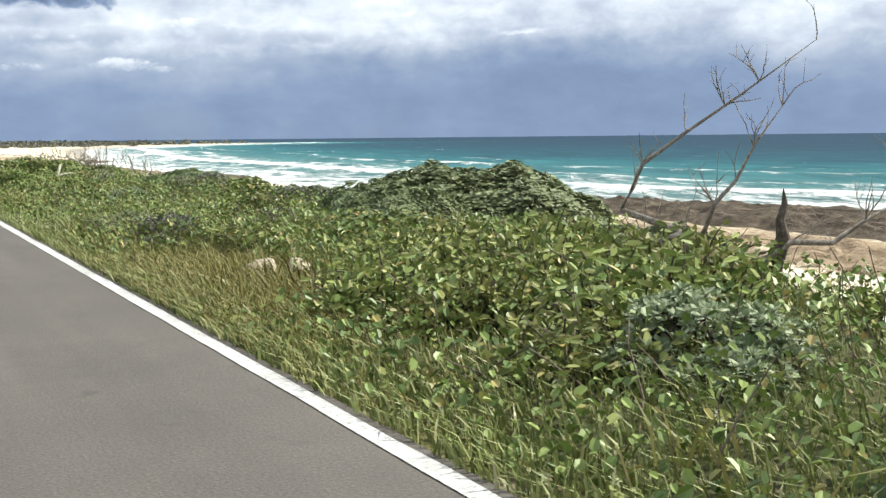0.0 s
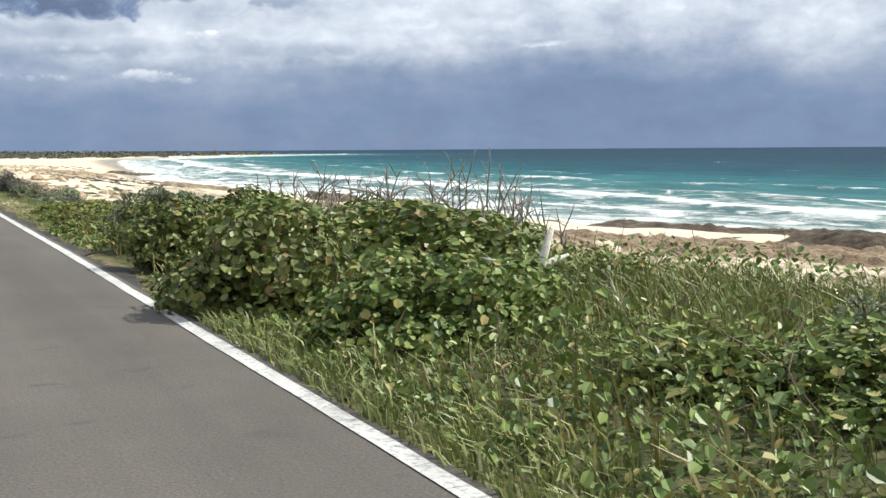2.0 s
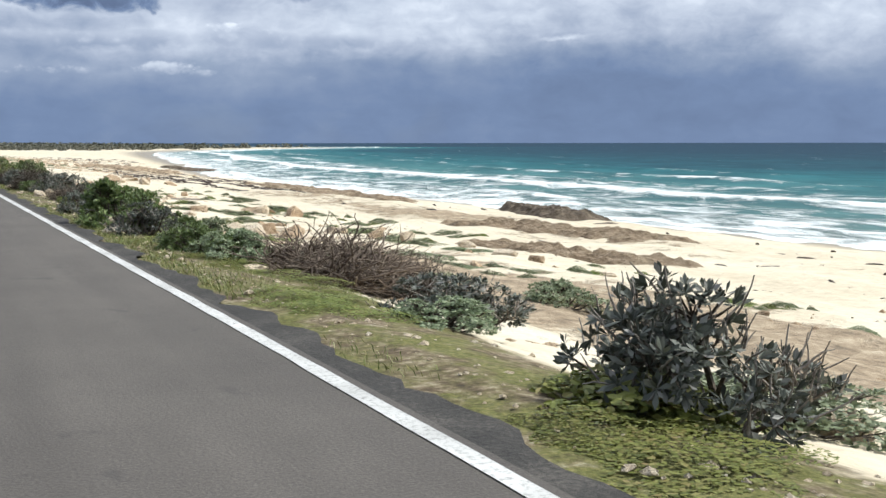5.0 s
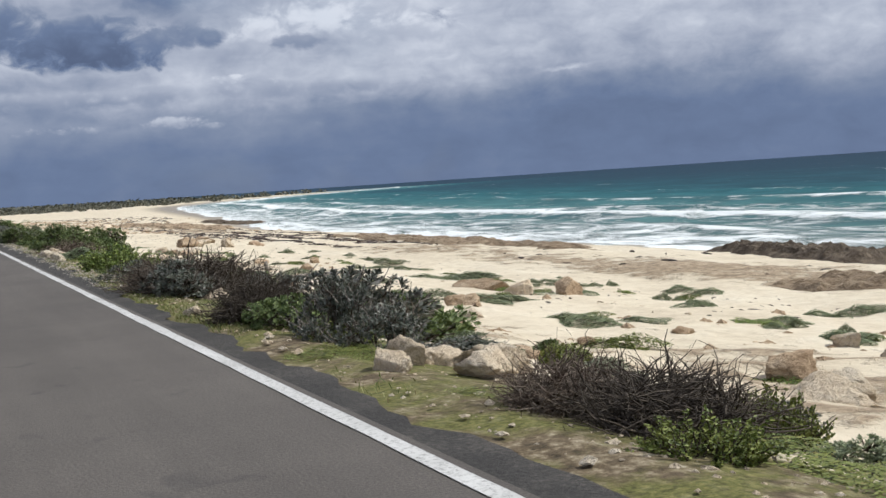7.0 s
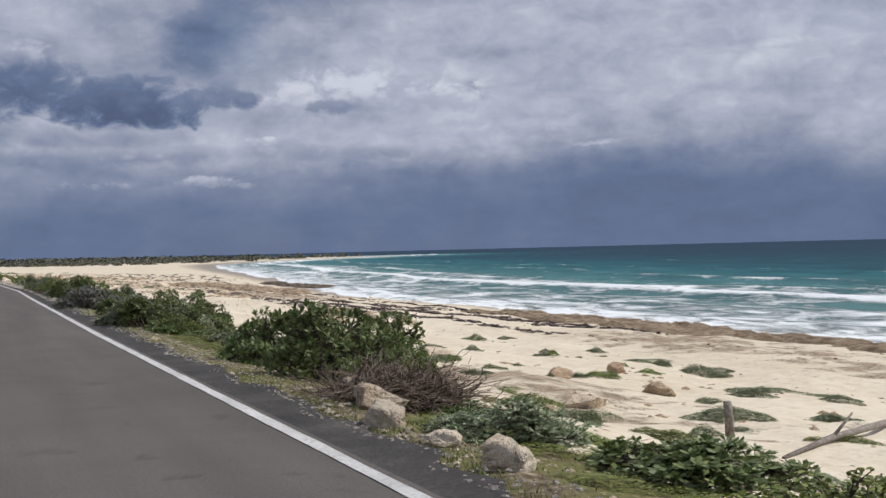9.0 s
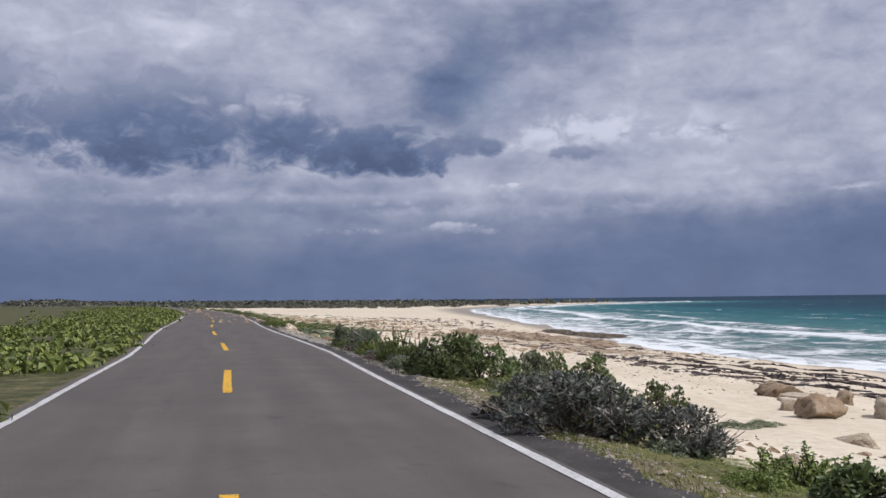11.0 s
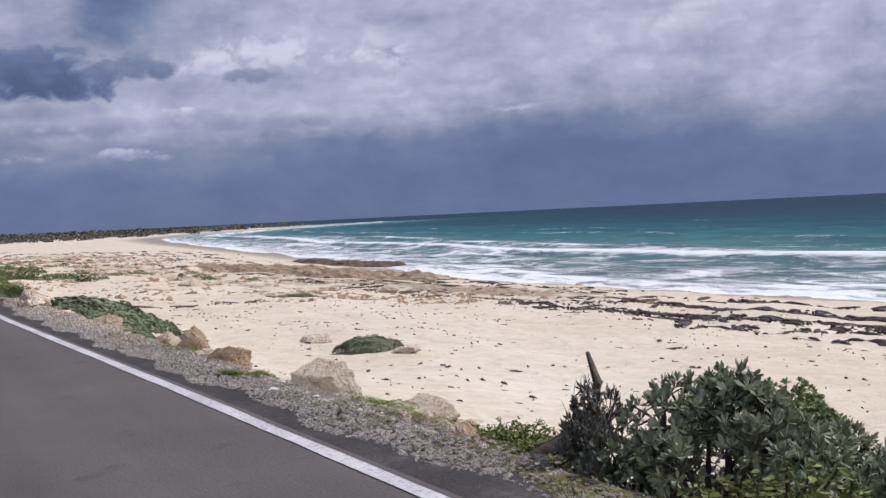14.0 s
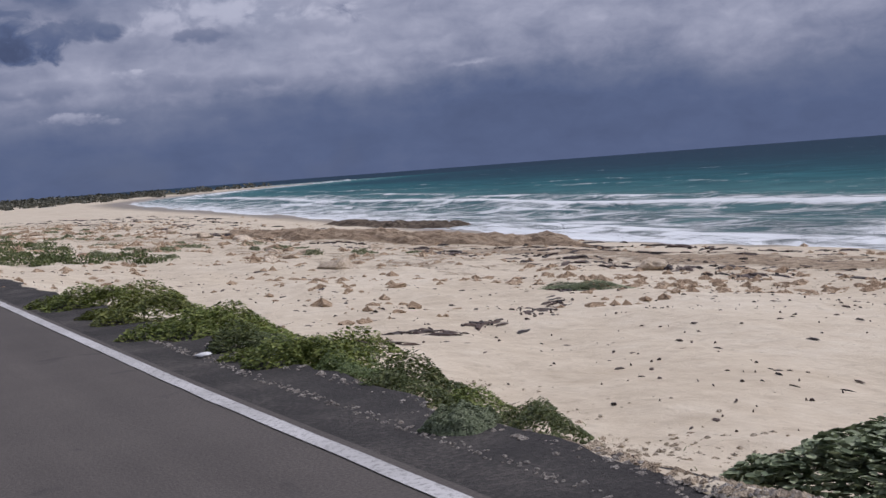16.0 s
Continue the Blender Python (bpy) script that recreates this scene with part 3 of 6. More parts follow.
for k in range(-3, 20):
    y = 132.9 + k * 14.6
    strip("lane_dash", M["yellow_line"], -2.72, -2.58, y, y + 5.6, 0.4, 0.005, 0.004, 10 + k, "worn yellow painted centre-line dash", "road marking")["group"] = "centre line dashes"

# ================= sea =================
su = np.array([-6, -4, -2.5] + list(np.arange(-1.5, 130, 0.8)) + growing(130, 1.2, 1.12, 5200))
sy = np.array(sorted(growing(-20, -3, 1.25, -4000)[1:]) + list(np.arange(-20, 420, 1.3)) + growing(420, 1.6, 1.035, 4900))
syy, suu = np.meshgrid(sy, su, indexing="ij")
near_u = np.clip(suu / 400, 0, 1)
sxx = shore_x(syy) * (1 - near_u) + shore_x(np.clip(syy, -200, 700)) * 0 + near_u * shore_x(syy) + suu
wig = lambda y, a: 4.0 * np.sin(y * 0.021 + a) + 2.2 * np.sin(y * 0.057 + 2.1 * a) + 1.1 * np.sin(y * 0.13 + 3.3 * a)
sz = np.full(suu.shape, SEA)
foam = np.zeros(suu.shape)
for k, (u0, high, reach, power) in enumerate(((6, 0.25, 5, 0.75), (14, 0.45, 8, 0.85), (24, 0.85, 14, 1.05), (38, 0.6, 9, 0.75), (60, 0.75, 6, 0.62), (84, 0.5, 6, 0.35))):
    c = u0 + wig(syy, 1.7 * k) * (0.5 + 0.12 * k)
    d = suu - c
    patchy = 0.5 + 0.32 * np.sin(syy * (0.045 - 0.003 * k) + 5 * k) * np.sin(syy * 0.017 + k) + 0.25 * np.sin(syy * 0.11 + 3 * k + 1.5 * np.sin(syy * 0.04))
    if k in (2,):
        patchy = 0.65 + 0.35 * patchy
    sz += high * (0.4 + 0.6 * patchy) * np.exp(-(d / 2.6) ** 2)
    tail = np.where(d < 0, np.exp(-(d / 2.2) ** 2), np.exp(-d / reach))
    foam = np.maximum(foam, power * (0.25 + 0.85 * patchy) * tail)
wash = 0.42 * np.exp(-np.clip(suu, 0, None) / 4.0) + 0.52 * np.clip(1.28 - suu / 40, 0, 1)
foam = np.maximum(foam, wash)
tip = np.exp(-((syy - 1075) / 26.0) ** 2) * np.clip(1 - suu / 130, 0, 1) * (0.75 + 0.4 * np.sin(suu * 0.11))
foam *= np.interp(syy, (450, 900), (1.0, 0.62))
foam = np.maximum(foam, 0.75 * tip)
foam *= np.clip((suu + 1.6) / 1.2, 0.5, 1)
lift = 0.10 * np.sin(sxx * 0.33 + 1.4 * np.sin(syy * 0.09)) * np.clip(suu / 20, 0, 1) * np.clip((260 - suu) / 200, 0, 1)
sz += lift
me = mesh_from("sea", np.stack([sxx, syy, sz], -1).reshape(-1, 3), grid_faces(len(sy), len(su))[:, ::-1], M["sea"], True)
add_values(me, "offshore", suu)
add_values(me, "breaker", foam)
tagged(new("sea", me), "turquoise to deep blue sea with white breaking waves", "sea", kind="structure")

# THINGS
# ================= makers =================
def part(name, me, parent, label=""):
    ob = new(name, me)
    ob.parent = parent
    return tagged(ob, label) if label else ob


def unit(v):
    return v / np.maximum(np.linalg.norm(v, axis=-1, keepdims=True), 1e-6)


def leaves(rng, at, out, size, ratio=0.5, outward=0.5, fold=0.25, shape="pointed"):
    """Vertices and faces of leaves at places, each turned about its outward way. size: a length for each leaf."""
    n = len(at)
    across = unit(np.cross(out, rng.normal(0, 1, (n, 3))))
    way = unit(across + out * outward + rng.normal(0, 0.28, (n, 3)))
    side = unit(np.cross(out + rng.normal(0, 0.35, (n, 3)), way))
    up = np.cross(way, side)
    L, Wd = size[:, None], size[:, None] * ratio
    base, tip = at - way * L * 0.5, at + way * L * 0.5
    if shape == "round":
        pts = [base, at + side * Wd * 0.55 - way * L * 0.2 + up * Wd * fold, at + side * Wd * 0.5 + way * L * 0.28 + up * Wd * fold, tip,
               at - side * Wd * 0.5 + way * L * 0.28 + up * Wd * fold, at - side * Wd * 0.55 - way * L * 0.2 + up * Wd * fold]
        k, cells = 6, [(0, 1, 2, 3), (0, 3, 4, 5)]
    else:
        pts = [base, at + side * Wd * 0.5 + up * Wd * fold, tip, at - side * Wd * 0.5 + up * Wd * fold]
        k, cells = 4, [(0, 1, 2), (0, 2, 3)]
    v = np.stack(pts, 1).reshape(-1, 3)
    f = [tuple(int(i * k + c) for c in cell) for i in range(n) for cell in cells]
    return v, f


def tubes(paths, sides=5):
    """Vertices and faces of tapering tubes: each path is a list of (x, y, z, radius)."""
    V, F = [], []
    for path in paths:
        pts = np.array(path, float)
        n = len(pts)
        along = unit(np.gradient(pts[:, :3], axis=0))
        ref = np.where(np.abs(along[:, 2:3]) > 0.9, [[1.0, 0, 0]], [[0, 0, 1.0]])
        a = unit(np.cross(along, ref))
        b = np.cross(along, a)
        first = len(V)
        for i in range(n):
            for k in range(sides):
                t = 2 * math.pi * k / sides
                V.append(pts[i, :3] + (a[i] * math.cos(t) + b[i] * math.sin(t)) * pts[i, 3])
        for i in range(n - 1):
            for k in range(sides):
                p, q = first + i * sides + k, first + i * sides + (k + 1) % sides
                F.append((p, q, q + sides, p + sides))
        F.append(tuple(first + k for k in range(sides))[::-1])
        F.append(tuple(first + (n - 1) * sides + k for k in range(sides)))
    return np.array(V), F


def branch(rng, start, way, length, radius, bend=0.3, steps=5, thin=0.25):
    """A crooked branch as a path for tubes()."""
    p, d, out = np.array(start, float), unit(np.array(way, float)), []
    for i in range(steps + 1):
        out.append((*p, radius * (1 - (1 - thin) * i / steps)))
        d = unit(d + rng.normal(0, bend, 3))
        p = p + d * length / steps
    return out


def shrub(seed, leaf, bark, count, size, ratio, outward, clumps=13, shape="pointed", spiky=0):
    """A shrub of radius 1 and height 1: stems, and a crown of leaves in clumps."""
    rng = np.random.RandomState(seed)
    root = new("shrub")
    heads, paths = [], []
    for i in range(clumps):
        a, e = rng.uniform(0, 2 * math.pi), math.asin(rng.uniform(-0.02, 0.98))
        r = rng.uniform(0.58, 0.74)
        heads.append((math.cos(a) * math.cos(e) * r, math.sin(a) * math.cos(e) * r, 0.10 + math.sin(e) * r * rng.uniform(0.8, 1.06), rng.uniform(0.24, 0.40)))
    for hx, hy, hz, hr in heads:
        s = np.array((rng.uniform(-0.12, 0.12), rng.uniform(-0.12, 0.12), -0.05))
        e = np.array((hx, hy, hz))
        mid = (s + e) / 2 + np.array((hx * 0.15, hy * 0.15, -0.08)) + rng.normal(0, 0.04, 3)
        paths.append([(*s, 0.035), (*mid, 0.024), (*e, 0.010)])
        for k in range(3):
            paths.append(branch(rng, mid * 0.4 + e * 0.6, rng.normal(0, 1, 3) + np.array((hx, hy, 0.6)), hr * 0.9, 0.010, 0.25, 3))
    v, f = tubes(paths, 4)
    part("branch_frame", mesh_from("branch_frame", v, f, bark), root, "thin dark crooked branches")
    own = np.array([h[3] for h in heads]) ** 2
    pick = rng.choice(len(heads), count, p=own / own.sum())
    H = np.array(heads)[pick]
    out = unit(rng.normal(0, 1, (count, 3)))
    at = H[:, :3] + out * H[:, 3:] * (1 - 0.45 * rng.rand(count, 1) ** 1.6) * np.array([1, 1, 0.85])
    inner = rng.rand(count) < 0.16
    at[inner] *= np.array([0.75, 0.75, 0.45])
    keep = at[:, 2] > 0.02
    at, out = at[keep], out[keep]
    sz = size * rng.uniform(0.6, 1.3, len(at))
    v, f = leaves(rng, at, out, sz, ratio, outward, 0.2, shape)
    part("crown", mesh_from("crown", v, f, leaf), root)
    if spiky:
        sp = []
        for i in range(spiky):
            h = heads[rng.randint(len(heads))]
            o = rng.normal(0, 0.5, 3)
            s = np.array(h[:3]) + np.array((o[0], o[1], abs(o[2]) * 0.5)) * h[3] * 0.8
            sp.append(branch(rng, s, (o[0] * 0.7 - 0.15, o[1] * 0.7, 1.0), rng.uniform(0.18, 0.42), 0.012, 0.12, 3, 0.4))
        v, f = tubes(sp, 4)
        part("twig_tangle", mesh_from("twig_tangle", v, f, M["wood"]), root, "grey leafless upright twigs")["kind"] = "stuff"
    return root


def crown_heads(rng, clumps):
    """Places and sizes of the clumps of an uneven crown of radius 1 and height 1: some high, some trailing low at its rim."""
    heads = []
    for i in range(clumps):
        a = rng.uniform(0, 2 * math.pi)
        if i % 3 == 0:
            r, z, size = rng.uniform(0.62, 0.86), rng.uniform(0.10, 0.26), rng.uniform(0.16, 0.26)
        else:
            e = math.asin(rng.uniform(0.15, 0.98))
            r, z, size = math.cos(e) * rng.uniform(0.5, 0.72), 0.06 + math.sin(e) * rng.uniform(0.50, 0.80), rng.uniform(0.19, 0.34)
        heads.append((math.cos(a) * r, math.sin(a) * r, z, size))
    return heads


def rosette_shrub(seed, leaf, bark, rosettes, per, size, ratio=0.3, clumps=21, spiky=0):
    """A shrub of radius 1 and height 1 whose branches end in rosettes of narrow leaves."""
    rng = np.random.RandomState(seed)
    root = new("shrub")
    heads = np.array(crown_heads(rng, clumps))
    paths = []
    for hx, hy, hz, hr in heads:
        s = np.array((rng.uniform(-0.15, 0.15), rng.uniform(-0.15, 0.15), -0.05))
        e = np.array((hx, hy, hz))
        mid = (s + e) / 2 + np.array((hx * 0.12, hy * 0.12, -0.06)) + rng.normal(0, 0.05, 3)
        paths.append([(*s, 0.034), (*mid, 0.024), (*e, 0.012)])
    share = heads[:, 3] ** 2
    pick = rng.choice(clumps, rosettes, p=share / share.sum())
    out = unit(rng.normal(0, 1, (rosettes, 3)) + np.array((0, 0, 0.35)) + heads[pick, :3] * 0.8)
    at = heads[pick, :3] + out * heads[pick, 3:] * rng.uniform(0.72, 1.08, (rosettes, 1)) * np.array((1, 1, 0.9))
    at[:, 2] = np.maximum(at[:, 2], 0.04)
    for k in range(0, rosettes, 3):
        c = heads[pick[k], :3]
        paths.append([(*c, 0.011), (*((c + at[k]) / 2 + rng.normal(0, 0.02, 3)), 0.009), (*at[k], 0.006)])
    v, f = tubes(paths, 4)
    part("branch_frame", mesh_from("branch_frame", v, f, bark), root, "thin dark crooked branches")
    axis = unit(out + np.array((0, 0, 0.45)) + rng.normal(0, 0.2, (rosettes, 3)))
    big = rng.uniform(0.7, 1.25, rosettes)
    axis, mid, big = np.repeat(axis, per, 0), np.repeat(at, per, 0), np.repeat(big, per)
    n = len(mid)
    ring = unit(np.cross(axis, rng.normal(0, 1, (n, 3))))
    lean = np.radians(rng.uniform(12, 88, n))[:, None]
    way = axis * np.cos(lean) + ring * np.sin(lean)
    side = unit(np.cross(axis, way))
    up = np.cross(way, side)
    L = (size * big * rng.uniform(0.7, 1.2, n))[:, None]
    pts = [mid, mid + way * L * 0.62 + side * L * ratio * 0.5 - up * L * 0.05, mid + way * L - axis * L * 0.10, mid + way * L * 0.62 - side * L * ratio * 0.5 - up * L * 0.05]
    v = np.stack(pts, 1).reshape(-1, 3)
    i = np.arange(n) * 4
    part("crown", mesh_from("crown", v, np.concatenate([np.stack([i, i + 1, i + 2], 1), np.stack([i, i + 2, i + 3], 1)]), leaf), root)
    if spiky:
        sp = []
        for k in range(spiky):
            h = heads[rng.randint(clumps)]
            o = rng.normal(0, 0.5, 3)
            sp.append(branch(rng, h[:3] + np.array((o[0], o[1], abs(o[2]) * 0.5)) * h[3], (o[0] * 0.9 - 0.15, o[1] * 0.9, 0.9), rng.uniform(0.15, 0.36), 0.010, 0.18, 4, 0.4))
        v, f = tubes(sp, 4)
        part("twig_tangle", mesh_from("twig_tangle", v, f, M["wood"]), root, "grey leafless upright twigs")["kind"] = "stuff"
    return root


def shoot_shrub(seed, leaf, bark, stems, per, size, ratio=0.8, spread=0.7, name="shrub"):
    """A ragged shrub of radius 1 and height 1: upright shoots of uneven height with leaves set along them."""
    rng = np.random.RandomState(seed)
    root = new(name)
    paths, at, out = [], [], []
    for k in range(stems):
        a, r = rng.uniform(0, 2 * math.pi), spread * math.sqrt(rng.rand())
        high = rng.uniform(0.40, 1.0) * (1 - 0.45 * (r / spread) ** 2)
        stem = branch(rng, (r * math.cos(a) * 0.6, r * math.sin(a) * 0.6, -0.04), (math.cos(a) * r * 0.9 + rng.normal(0, 0.3), math.sin(a) * r * 0.9 + rng.normal(0, 0.3), 1.0), high + 0.04, 0.022, 0.20, 6, 0.25)
        paths.append(stem)
        pts = np.array(stem)[:, :3]
        for q in range(per):
            t = (0.15 + 0.85 * (q + rng.rand()) / per) * (len(pts) - 1)
            i = min(int(t), len(pts) - 2)
            c = pts[i] + (pts[i + 1] - pts[i]) * (t - i)
            o = np.array((math.cos(2.4 * q + k), math.sin(2.4 * q + k), rng.uniform(0.2, 1.0)))
            at.append(c + o * size * 0.45)
            out.append(o)
    v, f = tubes(paths, 4)
    part("branch_frame", mesh_from("branch_frame", v, f, bark), root, "upright woody shoots")
    at, out = np.array(at), unit(np.array(out))
    v, f = leaves(rng, at, out, size * rng.uniform(0.65, 1.3, len(at)), ratio, 0.9, 0.2, "round")
    part("crown", mesh_from("crown", v, f, leaf), root)
    return root


def mat_plant(seed, leaf, count, size, ratio=0.5, name="ground_plant"):
    """A low carpet of leaves, radius 1, height 1, with an uneven outline."""
    rng = np.random.RandomState(seed)
    a = rng.uniform(0, 2 * math.pi, count)
    rim = 0.72 + 0.16 * np.sin(a * 2 + seed) + 0.12 * np.sin(a * 5 + 2 * seed)
    r = np.sqrt(rng.uniform(0, 1, count)) * rim
    x, y = r * np.cos(a), r * np.sin(a)
    top = np.clip(1 - (r / rim) ** 2.2, 0, 1) * (0.65 + 0.35 * np.sin(x * 5 + seed) * np.sin(y * 4 + 2 * seed))
    at = np.stack([x, y, 0.05 + top * rng.uniform(0.55, 1.0, count)], 1)
    out = unit(np.stack([x * 0.6, y * 0.6, np.full(count, 0.8)], 1))
    v, f = leaves(rng, at, out, size * rng.uniform(0.6, 1.4, count), ratio, 0.6)
    root = new(name)
    part("foliage", mesh_from("foliage", v, f, leaf), root)
    st = [branch(rng, (x[i] * 0.2, y[i] * 0.2, 0), (x[i], y[i], 0.25), r[i] * 0.9 + 0.05, 0.012, 0.12, 3) for i in range(14)]
    v, f = tubes(st, 4)
    part("branch_frame", mesh_from("branch_frame", v, f, M["bark"]), root, "creeping woody stems")
    return root


def cushion(seed, leaf, count, size, name="cushion_plant"):
    """A dense domed cushion of leaf rosettes, radius 1 and height 1, with an uneven rim."""
    rng = np.random.RandomState(seed)
    a = rng.uniform(0, 2 * math.pi, count)
    r = np.sqrt(rng.uniform(0, 1, count))
    rim = 0.86 + 0.09 * np.sin(a * 3 + seed) + 0.06 * np.sin(a * 7 + 2 * seed)
    x, y = r * rim * np.cos(a), r * rim * np.sin(a)
    lump = 0.86 + 0.10 * np.sin(x * 9 + seed) * np.sin(y * 8 + 2 * seed) + 0.06 * np.sin(x * 21) * np.sin(y * 19 + seed)
    top = np.sqrt(np.clip(1 - r ** 2.4, 0, 1)) * lump
    at = np.stack([x, y, top * (1 - 0.3 * rng.rand(count) ** 2)], 1)
    out = unit(np.stack([x * 0.9, y * 0.9, 0.35 + top], 1))
    v, f = leaves(rng, at, out, size * rng.uniform(0.6, 1.4, count), 0.55, 0.30, 0.2, "round")
    root = new(name)
    part("foliage", mesh_from("foliage", v, f, leaf), root)
    st = [branch(rng, (0, 0, 0), (x[i], y[i], 0.15), r[i] * 0.8 + 0.05, 0.012, 0.12, 3) for i in range(12)]
    v, f = tubes(st, 4)
    part("branch_frame", mesh_from("branch_frame", v, f, M["bark"]), root, "creeping woody stems")
    return root


def brush_pile(seed, count, mat, up=0.35, thick=0.012):
    """A tangle of dead twigs, radius 1 and height 1."""
    rng = np.random.RandomState(seed)
    paths = []
    for i in range(count):
        a, r = rng.uniform(0, 2 * math.pi), math.sqrt(rng.uniform(0, 1)) * 0.75
        z = (1 - (r / 0.95) ** 2) * rng.uniform(0.05, 0.75)
        d = (rng.normal(0, 1), rng.normal(0, 1), rng.normal(up, 0.5))
        paths.append(branch(rng, (r * math.cos(a), r * math.sin(a), max(z, 0.02)), d, rng.uniform(0.3, 0.8), thick * rng.uniform(0.5, 1.6), 0.32, 5, 0.3))
    v, f = tubes(paths, 4)
    v[:, 2] = np.maximum(v[:, 2], -0.05)
    root = new("brush_pile")
    part("twig_tangle", mesh_from("twig_tangle", v, f, mat), root)["kind"] = "stuff"
    for i in range(7):
        a = rng.uniform(0, 2 * math.pi)
        v, f = tubes([branch(rng, (0.3 * math.cos(a), 0.3 * math.sin(a), -0.03), (math.cos(a), math.sin(a), 0.8), 1.0, thick * 3, 0.25, 6, 0.3)], 6)
        part("limb", mesh_from("limb", v, f, mat), root, "thick dead limb")
    return root


KINDS = {}


def kind(name, label, category, group, *makers):
    KINDS[name] = [list(makers), [None] * len(makers), label, category, group]


def plant(name, x, y, wide, high, turn=None, behind=True):
    """Sets a plant whose front edge stands at (x, y)."""
    makers, made, label, category, group = KINDS[name]
    rng = random.Random(int(x * 1000) * 7919 + int(y * 1000))
    i = rng.randrange(len(makers))
    if behind:
        x, y = x + 0.13 * wide, y + 0.28 * wide
    z = land(x, y) - 0.03
    m = pose(x, y, z, 0, 0, rng.uniform(0, 360) if turn is None else turn)
    size = Vector((wide * 0.62 * rng.uniform(0.9, 1.1), wide * 0.62 * rng.uniform(0.9, 1.1), high * 0.92))
    if made[i] is None:
        made[i] = makers[i]()
        made[i].matrix_basis = m @ Matrix.Diagonal((*size, 1))
        tagged(made[i], label, category, group)
        made[i]["first_size"] = tuple(size)
        return made[i]
    first = made[i]["first_size"]
    return copy_thing(made[i], m @ Matrix.Diagonal((size.x / first[0], size.y / first[1], size.z / first[2], 1)))


kind("green", "rounded dark green coastal shrub beside the road", "shrub", "roadside shrubs",
     *(lambda q=q: rosette_shrub(q, M["leaf_green"], M["bark"], 460, 12, 0.105, 0.36, 23) for q in (11, 12, 13)))
kind("large", "large spreading green coastal shrub on the sand", "shrub", "roadside shrubs",
     *(lambda q=q: rosette_shrub(q, M["leaf_green"], M["bark"], 620, 12, 0.088, 0.36, 27) for q in (21, 22)))
kind("silver", "silver-green shrub with fleshy leaf rosettes", "shrub", "roadside shrubs",
     *(lambda q=q: rosette_shrub(q, M["leaf_silver"], M["bark"], 640, 12, 0.094, 0.32, 26) for q in (31, 32, 33)))
kind("olive", "yellow-green leafy shrub on the verge", "shrub", "roadside shrubs",
     *(lambda q=q: shoot_shrub(q, M["leaf_olive"], M["bark"], 130, 32, 0.062, 0.55, 0.95) for q in (41, 42)))
kind("shoots", "ragged green shrub with upright leafy shoots", "shrub", "roadside shrubs",
     *(lambda q=q: shoot_shrub(q, M["leaf_shoot"], M["bark"], 64, 60, 0.066, 0.55, 0.85) for q in (45, 46, 47)))
kind("weedy", "tall leafy weeds with drooping pointed leaves", "weeds", "bank weeds",
     *(lambda q=q: shoot_shrub(q, M["leaf_weed"], M["bark"], 90, 20, 0.115, 0.40, 0.95, "weeds") for q in (141, 142)))
kind("paddle", "shrub with large round dark green leaves", "shrub", "roadside shrubs",
     lambda: shoot_shrub(48, M["leaf_round"], M["bark"], 40, 11, 0.15, 0.85, 0.85))
kind("grey", "dusty grey half-dead shrub with bare upright twigs", "shrub", "roadside shrubs",
     *(lambda q=q: rosette_shrub(q, M["leaf_grey"], M["bark"], 330, 11, 0.105, 0.30, 22, 130) for q in (51, 52, 53)))
kind("grape", "sea grape shrub with broad round green leaves", "shrub", "sea grape shrubs",
     *(lambda q=q: shrub(q, M["leaf_round"], M["bark"], 4000, 0.082, 0.85, 0.45, 20, "round") for q in (61, 62, 63)))
kind("dome", "wide dome of grey-green salt-pruned shrub", "shrub", "roadside shrubs",
     lambda: cushion(71, M["leaf_dome"], 30000, 0.036, "shrub"), lambda: cushion(72, M["leaf_dome"], 30000, 0.036, "shrub"))
kind("mat", "low mat of silver-green beach plants on sand", "beach plant", "beach plant mats",
     *(lambda q=q: mat_plant(q, M["leaf_mat"], 3000, 0.075) for q in (81, 82, 83)))
kind("sprawl", "low olive-green creeping plants on sand", "beach plant", "beach plant mats",
     *(lambda q=q: mat_plant(q, M["leaf_olive"], 2600, 0.08) for q in (91, 92)))
kind("carpet", "dense dark green carpet of creeping beach plant", "beach plant", "beach plant mats",
     lambda: cushion(95, M["leaf_carpet"], 15000, 0.048))
kind("lawn", "low bright green creeping turf along the road", "ground plant", "verge turf",
     *(lambda q=q: mat_plant(q, M["leaf_bright"], 2600, 0.05, 0.5, "turf_patch") for q in (111, 112)))
kind("lush", "bright green leafy low plant on the verge", "shrub", "roadside shrubs",
     *(lambda q=q: shrub(q, M["leaf_bright"], M["bark"], 2600, 0.13, 0.6, 0.6, 16, "round") for q in (121, 122)))
kind("thicket", "low dark green-brown thicket on the road's bank", "shrub", "roadside shrubs",
     lambda: mat_plant(97, M["leaf_green"], 7000, 0.055, 0.5, "thicket"), lambda: mat_plant(98, M["leaf_olive"], 7000, 0.055, 0.5, "thicket"))
kind("brush", "tangled heap of dead grey-brown twigs", "dead brush", "dead brush heaps",
     *(lambda q=q: brush_pile(q, 1500, M["twig"], 0.3, 0.009) for q in (101, 102)), lambda: brush_pile(103, 1500, M["bark"], 0.3, 0.009))


